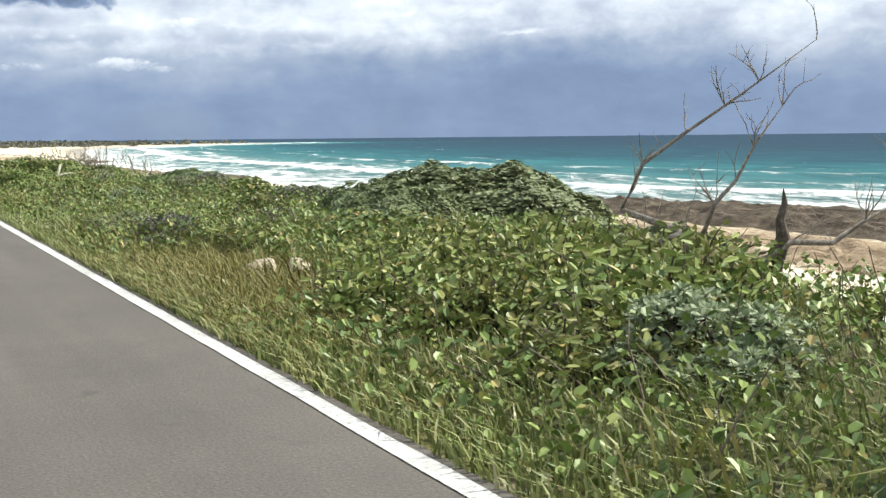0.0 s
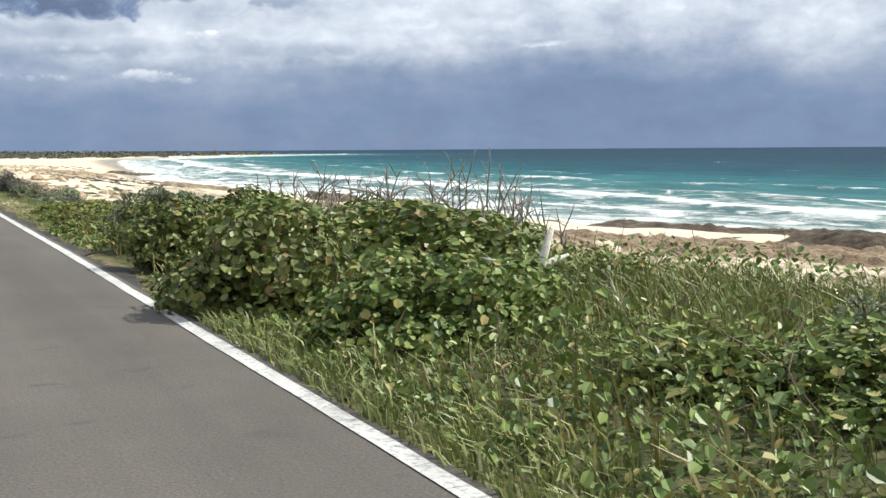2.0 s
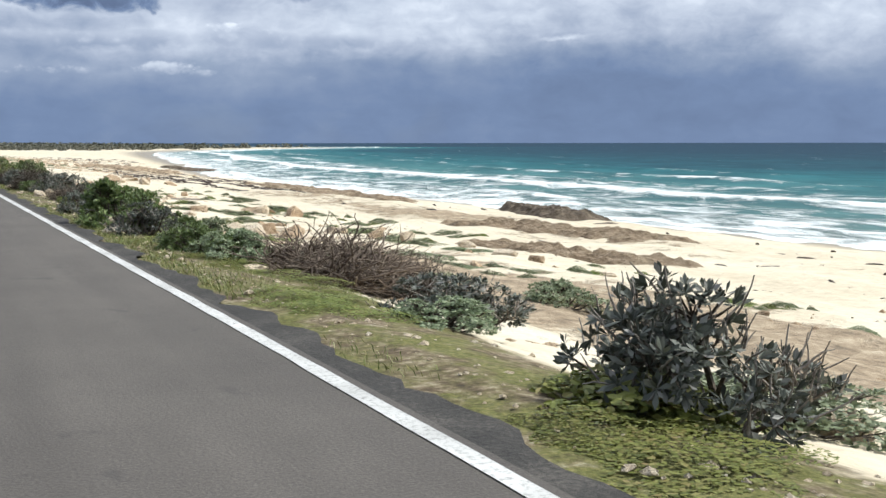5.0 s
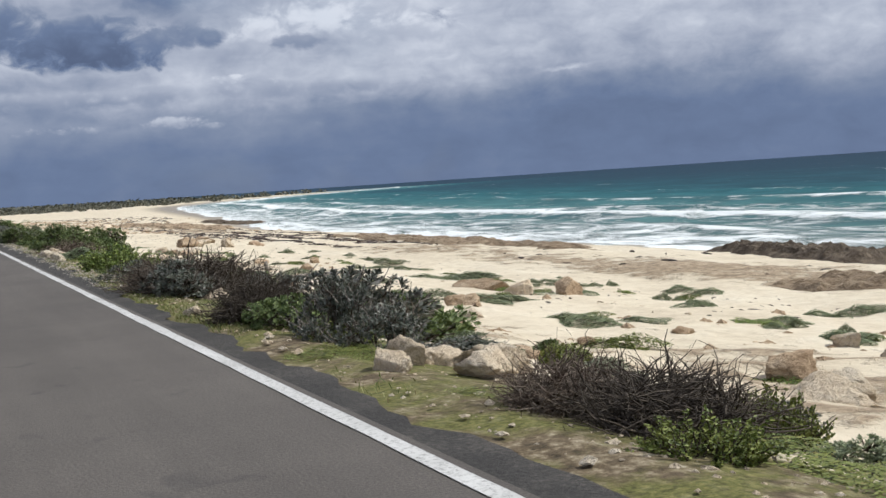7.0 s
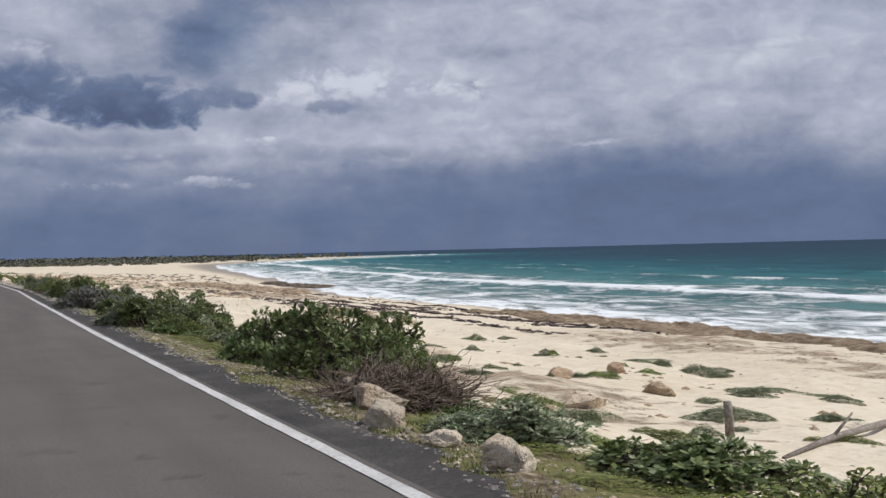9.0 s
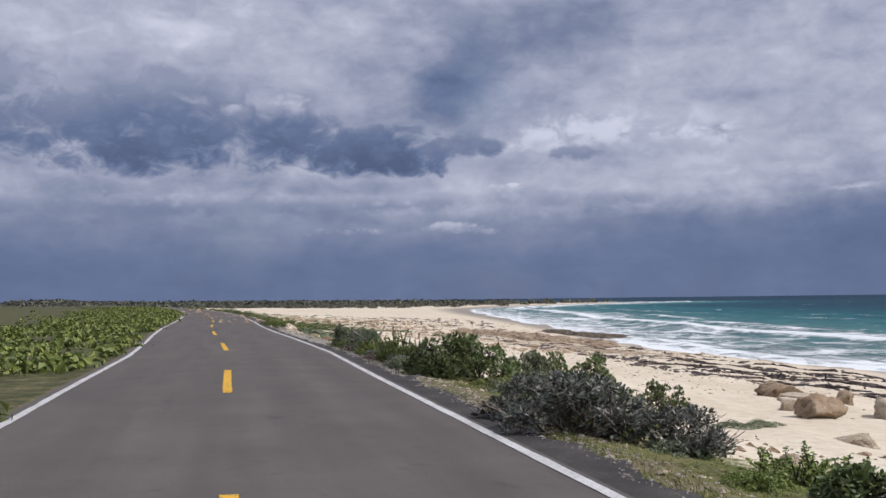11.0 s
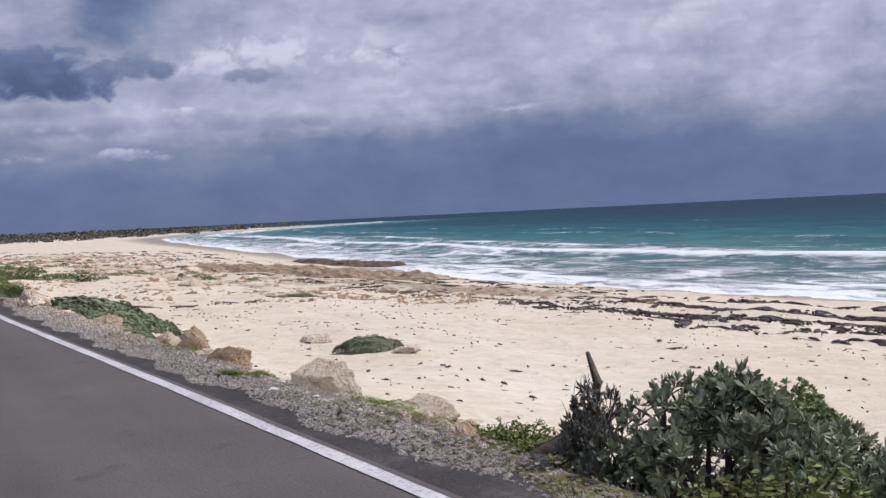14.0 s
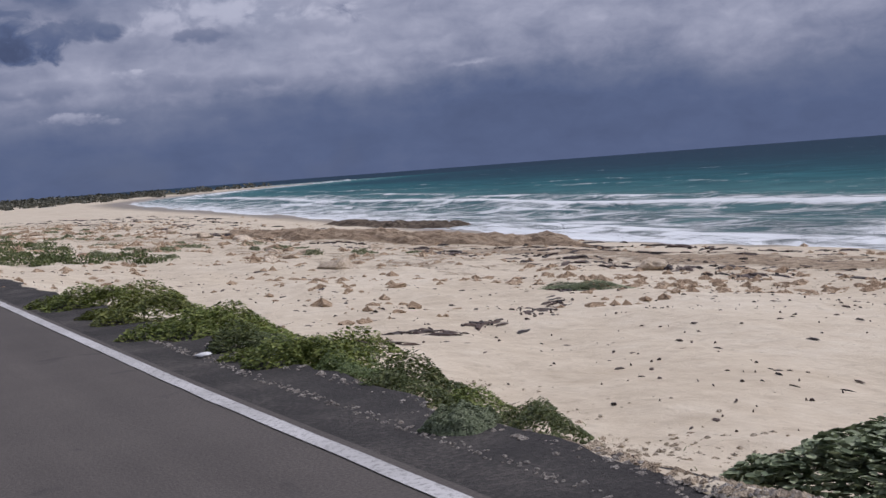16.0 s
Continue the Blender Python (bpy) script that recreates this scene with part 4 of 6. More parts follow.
def rock(seed, x, y, wide, high, mat, label, group="boulders on the verge", deep=0.18, turn=None, fine=4):
    """A worn block of stone, sunk a little into the ground."""
    rng = np.random.RandomState(seed)
    bm = bmesh.new()
    bmesh.ops.create_icosphere(bm, subdivisions=fine, radius=1.0)
    shift = Vector(rng.uniform(-50, 50, 3))
    cuts = [(Vector(unit(rng.normal(0, 1, 3))), rng.uniform(0.45, 0.8)) for _ in range(11)]
    for v in bm.verts:
        p = v.co.copy()
        for nrm, d in cuts:
            over = p.dot(nrm) - d
            if over > 0:
                p -= nrm * over
        q = p + shift
        p *= 1 + 0.18 * noise.noise(q * 1.3) - 0.20 * abs(noise.noise(q * 2.6)) - 0.14 * abs(noise.noise(q * 5.5)) + 0.07 * noise.noise(q * 11) + 0.035 * noise.noise(q * 23)
        v.co = p
    me = bpy.data.meshes.new("boulder")
    bm.to_mesh(me)
    bm.free()
    me.materials.append(mat)
    me.polygons.foreach_set("use_smooth", [True] * len(me.polygons))
    ob = new("boulder", me)
    x, y = x + 0.12 * wide, y + 0.25 * wide
    ob.matrix_basis = pose(x, y, land(x, y) + high * 0.35 - deep * high, 0, 0, rng.uniform(0, 360) if turn is None else turn) @ Matrix.Diagonal((wide * 0.62, wide * 0.52, high * 0.82, 1))
    return tagged(ob, label, "rock", group)


def many(name, me, label, category):
    return tagged(new(name, me), label, category, kind="stuff")


def blades(rng, x, y, high, lean, thin, mat, name, base=None):
    """A field of grass blades, each bent over in the wind from the sea."""
    n = len(x)
    z = land_z(x, y) - 0.02 if base is None else base
    a = rng.uniform(0, 2 * math.pi, n)
    side = np.stack([np.cos(a), np.sin(a), np.zeros(n)], 1) * (thin * rng.uniform(0.6, 1.4, n))[:, None]
    over = np.stack([rng.normal(-0.35, 0.4, n), rng.normal(0.0, 0.4, n), np.zeros(n)], 1) * (high * lean)[:, None]
    foot = np.stack([x, y, z], 1)
    mid = foot + over * 0.3 + np.stack([0 * x, 0 * x, high * 0.6], 1)
    tip = foot + over + np.stack([0 * x, 0 * x, high * rng.uniform(0.75, 1.0, n)], 1)
    v = np.stack([foot - side, foot + side, mid + side * 0.8, mid - side * 0.8, tip], 1).reshape(-1, 3)
    i = np.arange(n) * 5
    f = np.stack([i, i + 1, i + 2, i + 3], 1).tolist() + np.stack([i + 3, i + 2, i + 4], 1).tolist()
    return mesh_from(name, v, f, mat)


def mounds(rng, rows, mat, name, sides=9, rough=0.35):
    """Flat uneven lumps: rows of x, y, long, wide, high, turn."""
    V, F = [], []
    for x, y, long, wide, high, turn in rows:
        c, s = math.cos(turn), math.sin(turn)
        first = len(V)
        V.append((x, y, land(x, y) + high))
        for ring, lift in ((0.55, 0.75), (1.0, -0.25)):
            for k in range(sides):
                t = 2 * math.pi * k / sides
                r = ring * (1 + rng.uniform(-rough, rough))
                u, w = math.cos(t) * r * long / 2, math.sin(t) * r * wide / 2
                px, py = x + c * u - s * w, y + s * u + c * w
                V.append((px, py, land(px, py) + high * lift * rng.uniform(0.7, 1.3)))
        for k in range(sides):
            q = (k + 1) % sides
            F.append((first, first + 1 + k, first + 1 + q))
            F.append((first + 1 + k, first + 1 + sides + k, first + 1 + sides + q, first + 1 + q))
    return mesh_from(name, np.array(V), F, mat)


def pebbles(rng, x, y, size, mat, name, base=None):
    """Small angular stones, one mesh."""
    n = len(x)
    z = land_z(x, y) if base is None else base
    shape = np.array([(1, 0, 0), (0, 1, 0), (-1, 0, 0), (0, -1, 0), (0, 0, 0.75), (0.7, 0.7, 0.35), (-0.7, 0.6, 0.4), (-0.6, -0.7, 0.3), (0.7, -0.6, 0.4)])
    cells = [(0, 1, 5), (1, 2, 6), (2, 3, 7), (3, 0, 8), (0, 5, 4), (5, 1, 4), (1, 6, 4), (6, 2, 4), (2, 7, 4), (7, 3, 4), (3, 8, 4), (8, 0, 4)]
    a = rng.uniform(0, 2 * math.pi, n)
    s = shape[None] * rng.uniform(0.6, 1.3, (n, 9, 3)) * size[:, None, None]
    c, d = np.cos(a)[:, None], np.sin(a)[:, None]
    v = np.stack([x[:, None] + s[..., 0] * c - s[..., 1] * d, y[:, None] + s[..., 0] * d + s[..., 1] * c, z[:, None] + s[..., 2] - 0.15 * size[:, None]], -1).reshape(-1, 3)
    f = (np.arange(n)[:, None, None] * 9 + np.array(cells)[None]).reshape(-1, 3)
    return mesh_from(name, v, f, mat)


# ================= the overgrown bank at the start =================
for x, y, w, h in ((8.5, 15.0, 4.9, 1.8), (6.4, 13.6, 2.4, 1.0), (10.5, 16.5, 4.0, 1.5), (8.2, 21.5, 2.6, 1.0), (7.4, 9.0, 2.2, 0.8), (7.0, 26.5, 2.4, 0.8)):
    plant("dome", x, y, w, h)
for x, y, w, h in ((3.4, 31.0, 1.5, 0.7), (2.9, 33.2, 1.5, 0.95), (4.6, 33.0, 1.8, 0.9), (3.5, 35.2, 1.8, 0.9), (5.2, 35.6, 2.0, 0.8), (3.3, 37.2, 1.5, 0.85),
                   (4.7, 38.0, 2.0, 0.82), (6.6, 36.6, 2.2, 0.68), (6.6, 39.3, 2.0, 0.62), (3.6, 39.6, 1.4, 0.75), (5.0, 40.8, 1.6, 0.8), (8.0, 41.0, 2.0, 0.45)):
    plant("grape", x, y, w, h)
for x, y, w, h in ((3.7, 7.6, 1.5, 0.72), (4.6, 5.6, 1.6, 0.82), (3.6, 4.8, 1.2, 0.6), (5.6, 8.0, 1.6, 0.85), (5.2, 11.2, 1.5, 0.6), (4.6, 7.2, 1.4, 0.8), (5.5, 6.4, 1.5, 0.85), (4.4, 8.6, 1.4, 0.75), (5.2, 9.6, 1.5, 0.75), (6.4, 7.2, 1.5, 0.8), (6.2, 9.0, 1.5, 0.7),
                   (3.9, 6.2, 1.2, 0.65), (3.4, 6.6, 0.9, 0.45), (4.4, 12.8, 1.4, 0.5), (5.6, 14.0, 1.6, 0.55), (4.0, 15.2, 1.2, 0.45), (5.0, 17.0, 1.5, 0.5), (4.6, 26.5, 1.4, 0.5), (5.6, 27.8, 1.6, 0.5), (4.2, 28.8, 1.2, 0.5)):
    plant("weedy", x, y, w, h)
for x, y, w, h in ((3.9, 42.4, 1.2, 0.9), (5.1, 44.1, 1.1, 0.75), (6.4, 45.0, 1.3, 0.6), (7.8, 45.5, 1.2, 0.5), (7.5, 48.5, 1.6, 0.6), (4.4, 56.6, 1.6, 0.65), (6.2, 53.5, 1.8, 0.6),
                   (4.3, 62.0, 1.5, 0.6), (6.5, 60.0, 1.8, 0.6), (6.0, 68.0, 1.9, 0.5)):
    plant("silver", x, y, w, h)
for x, y, w, h in ((3.1, 43.6, 1.3, 0.4), (3.6, 45.6, 1.5, 0.42), (3.2, 47.6, 1.0, 0.3), (4.9, 46.8, 1.6, 0.4), (5.6, 49.2, 1.6, 0.4), (4.6, 51.0, 1.3, 0.35)):
    plant("olive", x, y, w, h)
for x, y, w, h in ((4.2, 66.8, 1.6, 0.95), (4.9, 59.0, 1.1, 0.6), (4.4, 53.6, 0.9, 0.45), (4.8, 71.2, 1.4, 0.6)):
    plant("grey", x, y, w, h)

rr = random.Random(23)
for j in range(64):
    y = 1 + 42 * rr.random()
    x = float(edge_x(y)) + 1.0 + 5.2 * rr.random()
    w = rr.uniform(0.7, 1.6)
    if abs(y - 10.5) < 2.5 and x < 4.6:
        continue
    plant(rr.choice(("green", "olive", "grape", "grape", "silver", "grey", "olive")), x, y, w, rr.uniform(0.32, 0.62))
rng = np.random.RandomState(5)
n = 16000
gx_, gy_ = 0.1 + np.abs(rng.normal(0, 0.45, n)), rng.uniform(-2, 33, n)
many("edge_grass", blades(rng, edge_x(gy_) + gx_, gy_, rng.uniform(0.04, 0.2, n), 1.2, np.full(n, 0.007), M["grass"], "edge_grass"),
     "short green grass reaching the painted line", "grass")
n = 90000
gx_, gy_ = rng.uniform(0.22, 7.2, n), rng.uniform(-2, 50, n)
tall = np.clip((gx_ - 0.1) / 1.6, 0.22, 1) * rng.uniform(0.16, 0.50, n) * (0.75 + 0.35 * np.sin(gx_ * 0.8 + gy_ * 0.37))
clear = ~((gy_ > 30) & (gx_ < 1.0)) & ~((np.abs(gy_ - 10.5) < 2.6) & (gx_ < 1.9)) & (gy_ < 44 + 4 * np.sin(gx_))
gx_, gy_, tall = gx_[clear], gy_[clear], tall[clear]
many("tall_grass", blades(rng, edge_x(gy_) + gx_, gy_, tall, 1.3, np.full(len(gx_), 0.006), M["grass"], "tall_grass"),
     "dense wind-bent green beach grass on the bank", "grass")
n = 62000
lx, ly = rng.uniform(0.25, 6.8, n), rng.uniform(-2, 47, n)
keep = (np.sin(lx * 1.1 + 2 * np.sin(ly * 0.23)) * np.sin(ly * 0.45 + lx * 0.3) > -0.55) & ~((np.abs(ly - 10.5) < 2.4) & (lx < 1.7))
lx, ly = lx[keep], ly[keep]
lz = land_z(edge_x(ly) + lx, ly) + np.clip(lx / 1.5, 0.15, 1) * (0.03 + 0.40 * rng.rand(len(lx)) ** 1.4)
v, f = leaves(rng, np.stack([edge_x(ly) + lx, ly, lz], 1), np.tile((0.0, 0.0, 1.0), (len(lx), 1)), rng.uniform(0.03, 0.085, len(lx)), 0.6, 0.7, 0.25, "round")
many("creeper_leaves", mesh_from("creeper_leaves", v, f, M["leaf_round"]), "broad-leaved green creepers among the bank's grass", "creeper")
n = 22000
gx_, gy_ = np.abs(rng.normal(0.5, 0.7, n)) + 0.15, rng.normal(10.5, 2.4, n)
many("dry_grass", blades(rng, edge_x(gy_) + gx_, gy_, rng.uniform(0.05, 0.16, n), 1.0, np.full(n, 0.006), M["grass_dry"], "dry_grass"),
     "short yellow grass at the road's edge", "grass")

# dead wood on the bank
rng = np.random.RandomState(8)
paths = []
for j in range(900):
    y = rng.uniform(2, 43)
    x = float(edge_x(y)) + 0.8 + 5.8 * rng.rand()
    if abs(y - 10.5) < 2.5 and x < 4.6:
        continue
    paths.append(branch(rng, (x, y, land(x, y)), (rng.normal(0, 0.5), rng.normal(0, 0.5), 1.0), rng.uniform(0.3, 0.75), 0.007, 0.22, 4, 0.4))
v, f = tubes(paths, 4)
many("dead_twigs", mesh_from("dead_twigs", v, f, M["twig"]), "dry brown twigs and stalks among the green growth", "twigs")
n = 8000
gx_, gy_ = rng.uniform(0.5, 6.5, n), rng.uniform(-2, 46, n)
keep = np.sin(gx_ * 1.3 + gy_ * 0.5) + np.sin(gy_ * 0.9) > 0.1
gx_, gy_ = gx_[keep], gy_[keep]
many("dry_stalks", blades(rng, edge_x(gy_) + gx_, gy_, rng.uniform(0.2, 0.5, len(gx_)), 1.3, np.full(len(gx_), 0.008), M["grass_dry"], "dry_stalks"), "yellow-brown dry stalks in the bank's grass", "grass")


def wood_thing(name, paths, mat, label, category, group=""):
    v, f = tubes(paths, 6)
    return tagged(new(name, mesh_from(name, v, f, mat, True)), label, category, group)


def bare_tree(x, y, seed):
    """A dead tree of thin crooked limbs beside its own dark broken stump."""
    r = np.random.RandomState(seed)
    z = land(x, y)
    main = [[(x, y, z - 0.1, 0.06), (x - 0.1, y + 0.25, z + 0.35, 0.05), (x - 0.35, y + 0.7, z + 0.62, 0.04), (x - 0.62, y + 1.1, z + 0.78, 0.028)],
            [(x - 0.62, y + 1.1, z + 0.78, 0.028), (x - 0.54, y + 1.02, z + 1.0, 0.024), (x - 0.46, y + 0.98, z + 1.22, 0.021), (x - 0.15, y + 0.72, z + 1.52, 0.017), (x + 0.12, y + 0.5, z + 1.76, 0.013), (x + 0.35, y + 0.3, z + 1.98, 0.009), (x + 0.75, y + 0.0, z + 2.35, 0.003)],
            [(x - 0.2, y + 0.45, z + 0.5, 0.036), (x - 0.1, y + 0.38, z + 0.85, 0.024), (x + 0.08, y + 0.3, z + 1.06, 0.018), (x + 0.2, y + 0.2, z + 1.38, 0.012), (x + 0.4, y + 0.05, z + 1.75, 0.004)],
            [(x, y, z + 0.25, 0.04), (x + 0.3, y - 0.18, z + 0.52, 0.034), (x + 0.7, y - 0.3, z + 0.50, 0.026), (x + 1.0, y - 0.4, z + 0.7, 0.016), (x + 1.5, y - 0.55, z + 0.95, 0.006)],
            [(x - 0.1, y + 0.2, z + 0.3, 0.04), (x - 0.5, y + 0.3, z + 0.62, 0.03), (x - 0.9, y + 0.4, z + 0.50, 0.022), (x - 1.3, y + 0.5, z + 0.2, 0.012)],
            [(x, y, z + 0.1, 0.04), (x - 0.6, y - 0.1, z + 0.3, 0.03), (x - 1.2, y + 0.1, z + 0.25, 0.012)]]
    fine = []
    for k in range(46):
        base = main[r.choice((1, 1, 2, 2, 3, 4))]
        s0 = base[r.randint(1, len(base))]
        twig = branch(r, s0[:3], (r.normal(0.05, 0.45), r.normal(0, 0.45), 1.0), r.uniform(0.2, 0.62), 0.008, 0.16, 5, 0.3)
        fine.append(twig)
        for q in range(2):
            fine.append(branch(r, twig[r.randint(1, 5)][:3], (r.normal(0, 0.6), r.normal(0, 0.6), 1.0), r.uniform(0.08, 0.24), 0.004, 0.2, 3, 0.4))
    tree = new("dead_tree")
    for path in main:
        v, f = tubes([path], 7)
        part("limb", mesh_from("limb", v, f, M["wood"], True), tree)
    v, f = tubes(fine, 4)
    part("twigs", mesh_from("twigs", v, f, M["wood"]), tree)["kind"] = "stuff"
    v, f = tubes([[(x + 0.18, y - 0.1, z - 0.05, 0.08), (x + 0.21, y - 0.1, z + 0.3, 0.06), (x + 0.27, y - 0.12, z + 0.55, 0.066), (x + 0.25, y - 0.1, z + 0.72, 0.04), (x + 0.30, y - 0.1, z + 0.86, 0.03), (x + 0.28, y - 0.1, z + 1.0, 0.006)]], 8)
    part("stump", mesh_from("stump", v, f, M["bark"]), tree, "dark splintered stump")
    return tagged(tree, "bare grey dead tree with long thin branches", "dead tree")


bare_tree(7.1, 7.4, 3)
for k, (x, y, h) in enumerate(((6.3, 40.2, 0.95), (7.0, 41.2, 0.9), (7.6, 40.0, 1.05), (8.4, 41.4, 0.9), (6.0, 42.0, 0.85), (8.9, 39.8, 0.95), (5.3, 38.2, 1.0), (6.6, 37.0, 1.2), (7.4, 37.4, 1.3), (8.2, 38.0, 1.35), (5.8, 36.4, 1.1), (9.0, 38.2, 1.2), (7.0, 36.0, 1.1))):
    r = np.random.RandomState(200 + k)
    paths = []
    for j in range(7):
        sx, sy = x + r.uniform(-0.35, 0.35), y + r.uniform(-0.35, 0.35)
        stem = branch(r, (sx, sy, land(sx, sy)), (r.normal(0, 0.2), r.normal(0, 0.2), 1), h * r.uniform(0.8, 1.2), 0.018, 0.16, 6, 0.3)
        paths.append(stem)
        for q in range(3):
            paths.append(branch(r, stem[r.randint(2, 6)][:3], (r.normal(0, 0.7), r.normal(0, 0.7), 1), h * 0.3, 0.008, 0.2, 3, 0.3))
    wood_thing("dead_shrub", paths, M["wood"], "leafless brown twigs standing above the sea grape", "dead shrub", "leafless twigs")
x, y, z = 4.9, 31.9, 0.12
wood_thing("driftwood", [[(x, y, z, 0.045), (x + 0.03, y, z + 0.3, 0.04), (x + 0.12, y - 0.02, z + 0.62, 0.025)], [(x + 0.03, y, z + 0.3, 0.035), (x + 0.22, y + 0.1, z + 0.34, 0.03), (x + 0.5, y + 0.3, z + 0.36, 0.012)],
                         [(x + 0.02, y, z + 0.22, 0.03), (x - 0.2, y + 0.1, z + 0.33, 0.025), (x - 0.4, y + 0.25, z + 0.38, 0.012)]], M["pale_wood"], "forked white driftwood branch among the leaves", "driftwood")
x, y, z = 6.6, 38.9, 0.5
wood_thing("driftwood", [[(x - 0.5, y + 0.5, z + 0.35, 0.012), (x - 0.1, y + 0.2, z + 0.28, 0.028), (x + 0.35, y - 0.1, z + 0.05, 0.036), (x + 0.7, y - 0.3, z - 0.25, 0.03)],
                         [(x + 0.1, y, z + 0.2, 0.025), (x + 0.5, y + 0.05, z + 0.35, 0.02), (x + 0.9, y, z + 0.22, 0.01)]], M["pale_wood"], "curved bleached driftwood log on the shrubs", "driftwood")
for k, (x, y, w, h) in enumerate(((3.9, 10.5, 0.30, 0.15), (3.65, 10.8, 0.36, 0.16), (3.8, 49.2, 0.45, 0.12))):
    rock(300 + k, x, y, w, h, M["stone"], "small pale limestone block in the grass")

# ================= the open verge =================
for x, y, w, h in ((4.0, 80.2, 1.2, 0.6), (3.7, 76.9, 0.95, 0.48), (4.1, 76.1, 0.82, 0.48), (3.5, 81.5, 1.4, 0.95), (4.3, 85.4, 1.3, 0.85), (5.4, 98.2, 1.9, 0.85), (3.7, 97.0, 0.9, 0.5), (4.9, 103.0, 1.3, 0.7), (8.0, 98.6, 0.69, 0.38),
                   (4.6, 103.2, 0.94, 0.58), (4.6, 115.1, 1.5, 0.46), (4.2, 124.0, 1.4, 1.05), (3.6, 131.6, 1.1, 0.75), (4.1, 130.8, 0.74, 0.48), (3.6, 135.8, 0.97, 0.57), (4.2, 143.2, 1.5, 0.71)):
    plant("green", x, y, w, h)
for x, y, w, h in ((4.3, 121.6, 1.5, 1.15), (5.0, 122.8, 2.0, 1.0), (5.6, 124.4, 1.8, 1.5), (3.9, 132.6, 1.6, 0.85), (5.2, 134.0, 1.4, 0.8), (3.9, 150.7, 1.3, 0.95), (4.7, 151.2, 1.5, 1.05), (9.8, 154.0, 1.2, 1.05)):
    plant("large", x, y, w, h)
for x, y, w, h in ((5.7, 91.7, 0.73, 0.66), (4.3, 113.3, 1.4, 0.5), (3.7, 109.4, 1.3, 0.82), (4.3, 110.4, 1.5, 0.8), (5.2, 111.4, 0.9, 0.5), (3.6, 108.6, 0.5, 0.22), 
                   (4.7, 167.6, 0.62, 0.35), (6.0, 131.2, 1.9, 0.5), (4.1, 130.8, 1.0, 0.52), (4.2, 112.3, 1.3, 0.58), (4.6, 138.6, 1.2, 0.5)):
    plant("olive", x, y, w, h)
for x, y, w, h in ((6.7, 81.4, 1.9, 0.48), (3.95, 76.0, 1.1, 0.5), (4.05, 77.8, 1.1, 0.6), (10.4, 78.1, 1.3, 0.6), (6.4, 99.7, 1.2, 0.43), (4.1, 116.8, 1.1, 0.44), (6.1, 101.8, 1.1, 0.8), (5.0, 44.0, 1.5, 0.8), (5.3, 84.0, 1.2, 0.55), (5.0, 95.0, 0.9, 0.4), (4.8, 128.2, 1.3, 0.55), (3.62, 132.3, 1.5, 0.8), (4.4, 132.9, 1.4, 0.8), 
                   (4.9, 148.0, 1.4, 0.6)):
    plant("silver", x, y, w, h)
for x, y, w, h in ((3.6, 79.6, 1.1, 0.58), (3.4, 85.5, 0.84, 0.58), (4.4, 97.2, 1.9, 0.88), (3.9, 95.8, 0.9, 0.7), (3.4, 141.2, 1.4, 0.8), (3.7, 142.4, 1.6, 0.75), (4.1, 99.0, 0.87, 0.68), (3.6, 101.8, 1.1, 0.63), (3.5, 105.9, 1.0, 0.41), (4.4, 140.8, 1.1, 0.6),
                   (3.5, 83.6, 0.8, 0.4), (4.4, 87.6, 1.0, 0.6), (4.0, 94.9, 0.8, 0.5), (4.4, 104.9, 0.9, 0.5), (4.4, 146.0, 1.0, 0.5)):
    plant("grey", x, y, w, h)
for x, y, w, h in ((4.9, 75.0, 2.2, 0.8), (6.3, 76.4, 1.8, 0.7), (4.1, 90.8, 1.1, 0.51), (3.5, 103.2, 0.9, 0.6), (4.0, 119.1, 1.7, 0.55), (3.9, 102.4, 1.7, 0.8), (3.6, 97.6, 1.0, 0.7), (3.9, 91.6, 0.8, 0.45)):
    plant("brush", x, y, w, h)
for x, y, w, h in ((9.0, 160.7, 1.4, 1.5), (10.4, 160.8, 1.3, 1.3), (8.6, 169.5, 1.5, 0.9)):
    plant("large", x, y, w, h)
for x, y, w, h in ((11.7, 87.4, 1.9, 0.35), (17.1, 95.2, 2.4, 0.33), (15.6, 97.7, 1.5, 0.4), (13.2, 110.5, 1.7, 0.36), (19.0, 123.2, 2.5, 0.35), (17.0, 123.0, 1.6, 0.3), (11.9, 91.9, 0.97, 0.32), (15.6, 95.9, 1.8, 0.36), (15, 100.1, 1.1, 0.3), (12.2, 104.4, 1.6, 0.42), (6.4, 104.6, 1.5, 0.44), (12.1, 111.3, 1.8, 0.45), (11.5, 116, 0.91, 0.25), (13.3, 118.2, 0.88, 0.24), (16.9, 119.2, 0.88, 0.24), (19.4, 123.5, 1.2, 0.41), (14.2, 124.1, 0.9, 0.23), (15.1, 128.7, 1.2, 0.21), (18.3, 130.5, 1.7, 0.35), (11.3, 132.5, 1.1, 0.31), (21.1, 136.5, 1.9, 0.48), (21.4, 140.2, 2.3, 0.27), (17.2, 145, 0.88, 0.37), (20.7, 152, 1.1, 0.43), (23.1, 153.6, 0.99, 0.26)):
    plant("mat", x, y, w * 1.25, h * 0.8)
for x, y, w, h in ((5.3, 181.3, 1.1, 0.27), (15.8, 203.6, 1.9, 0.29)):
    plant("mat", x, y, w * 1.25, h * 0.8)
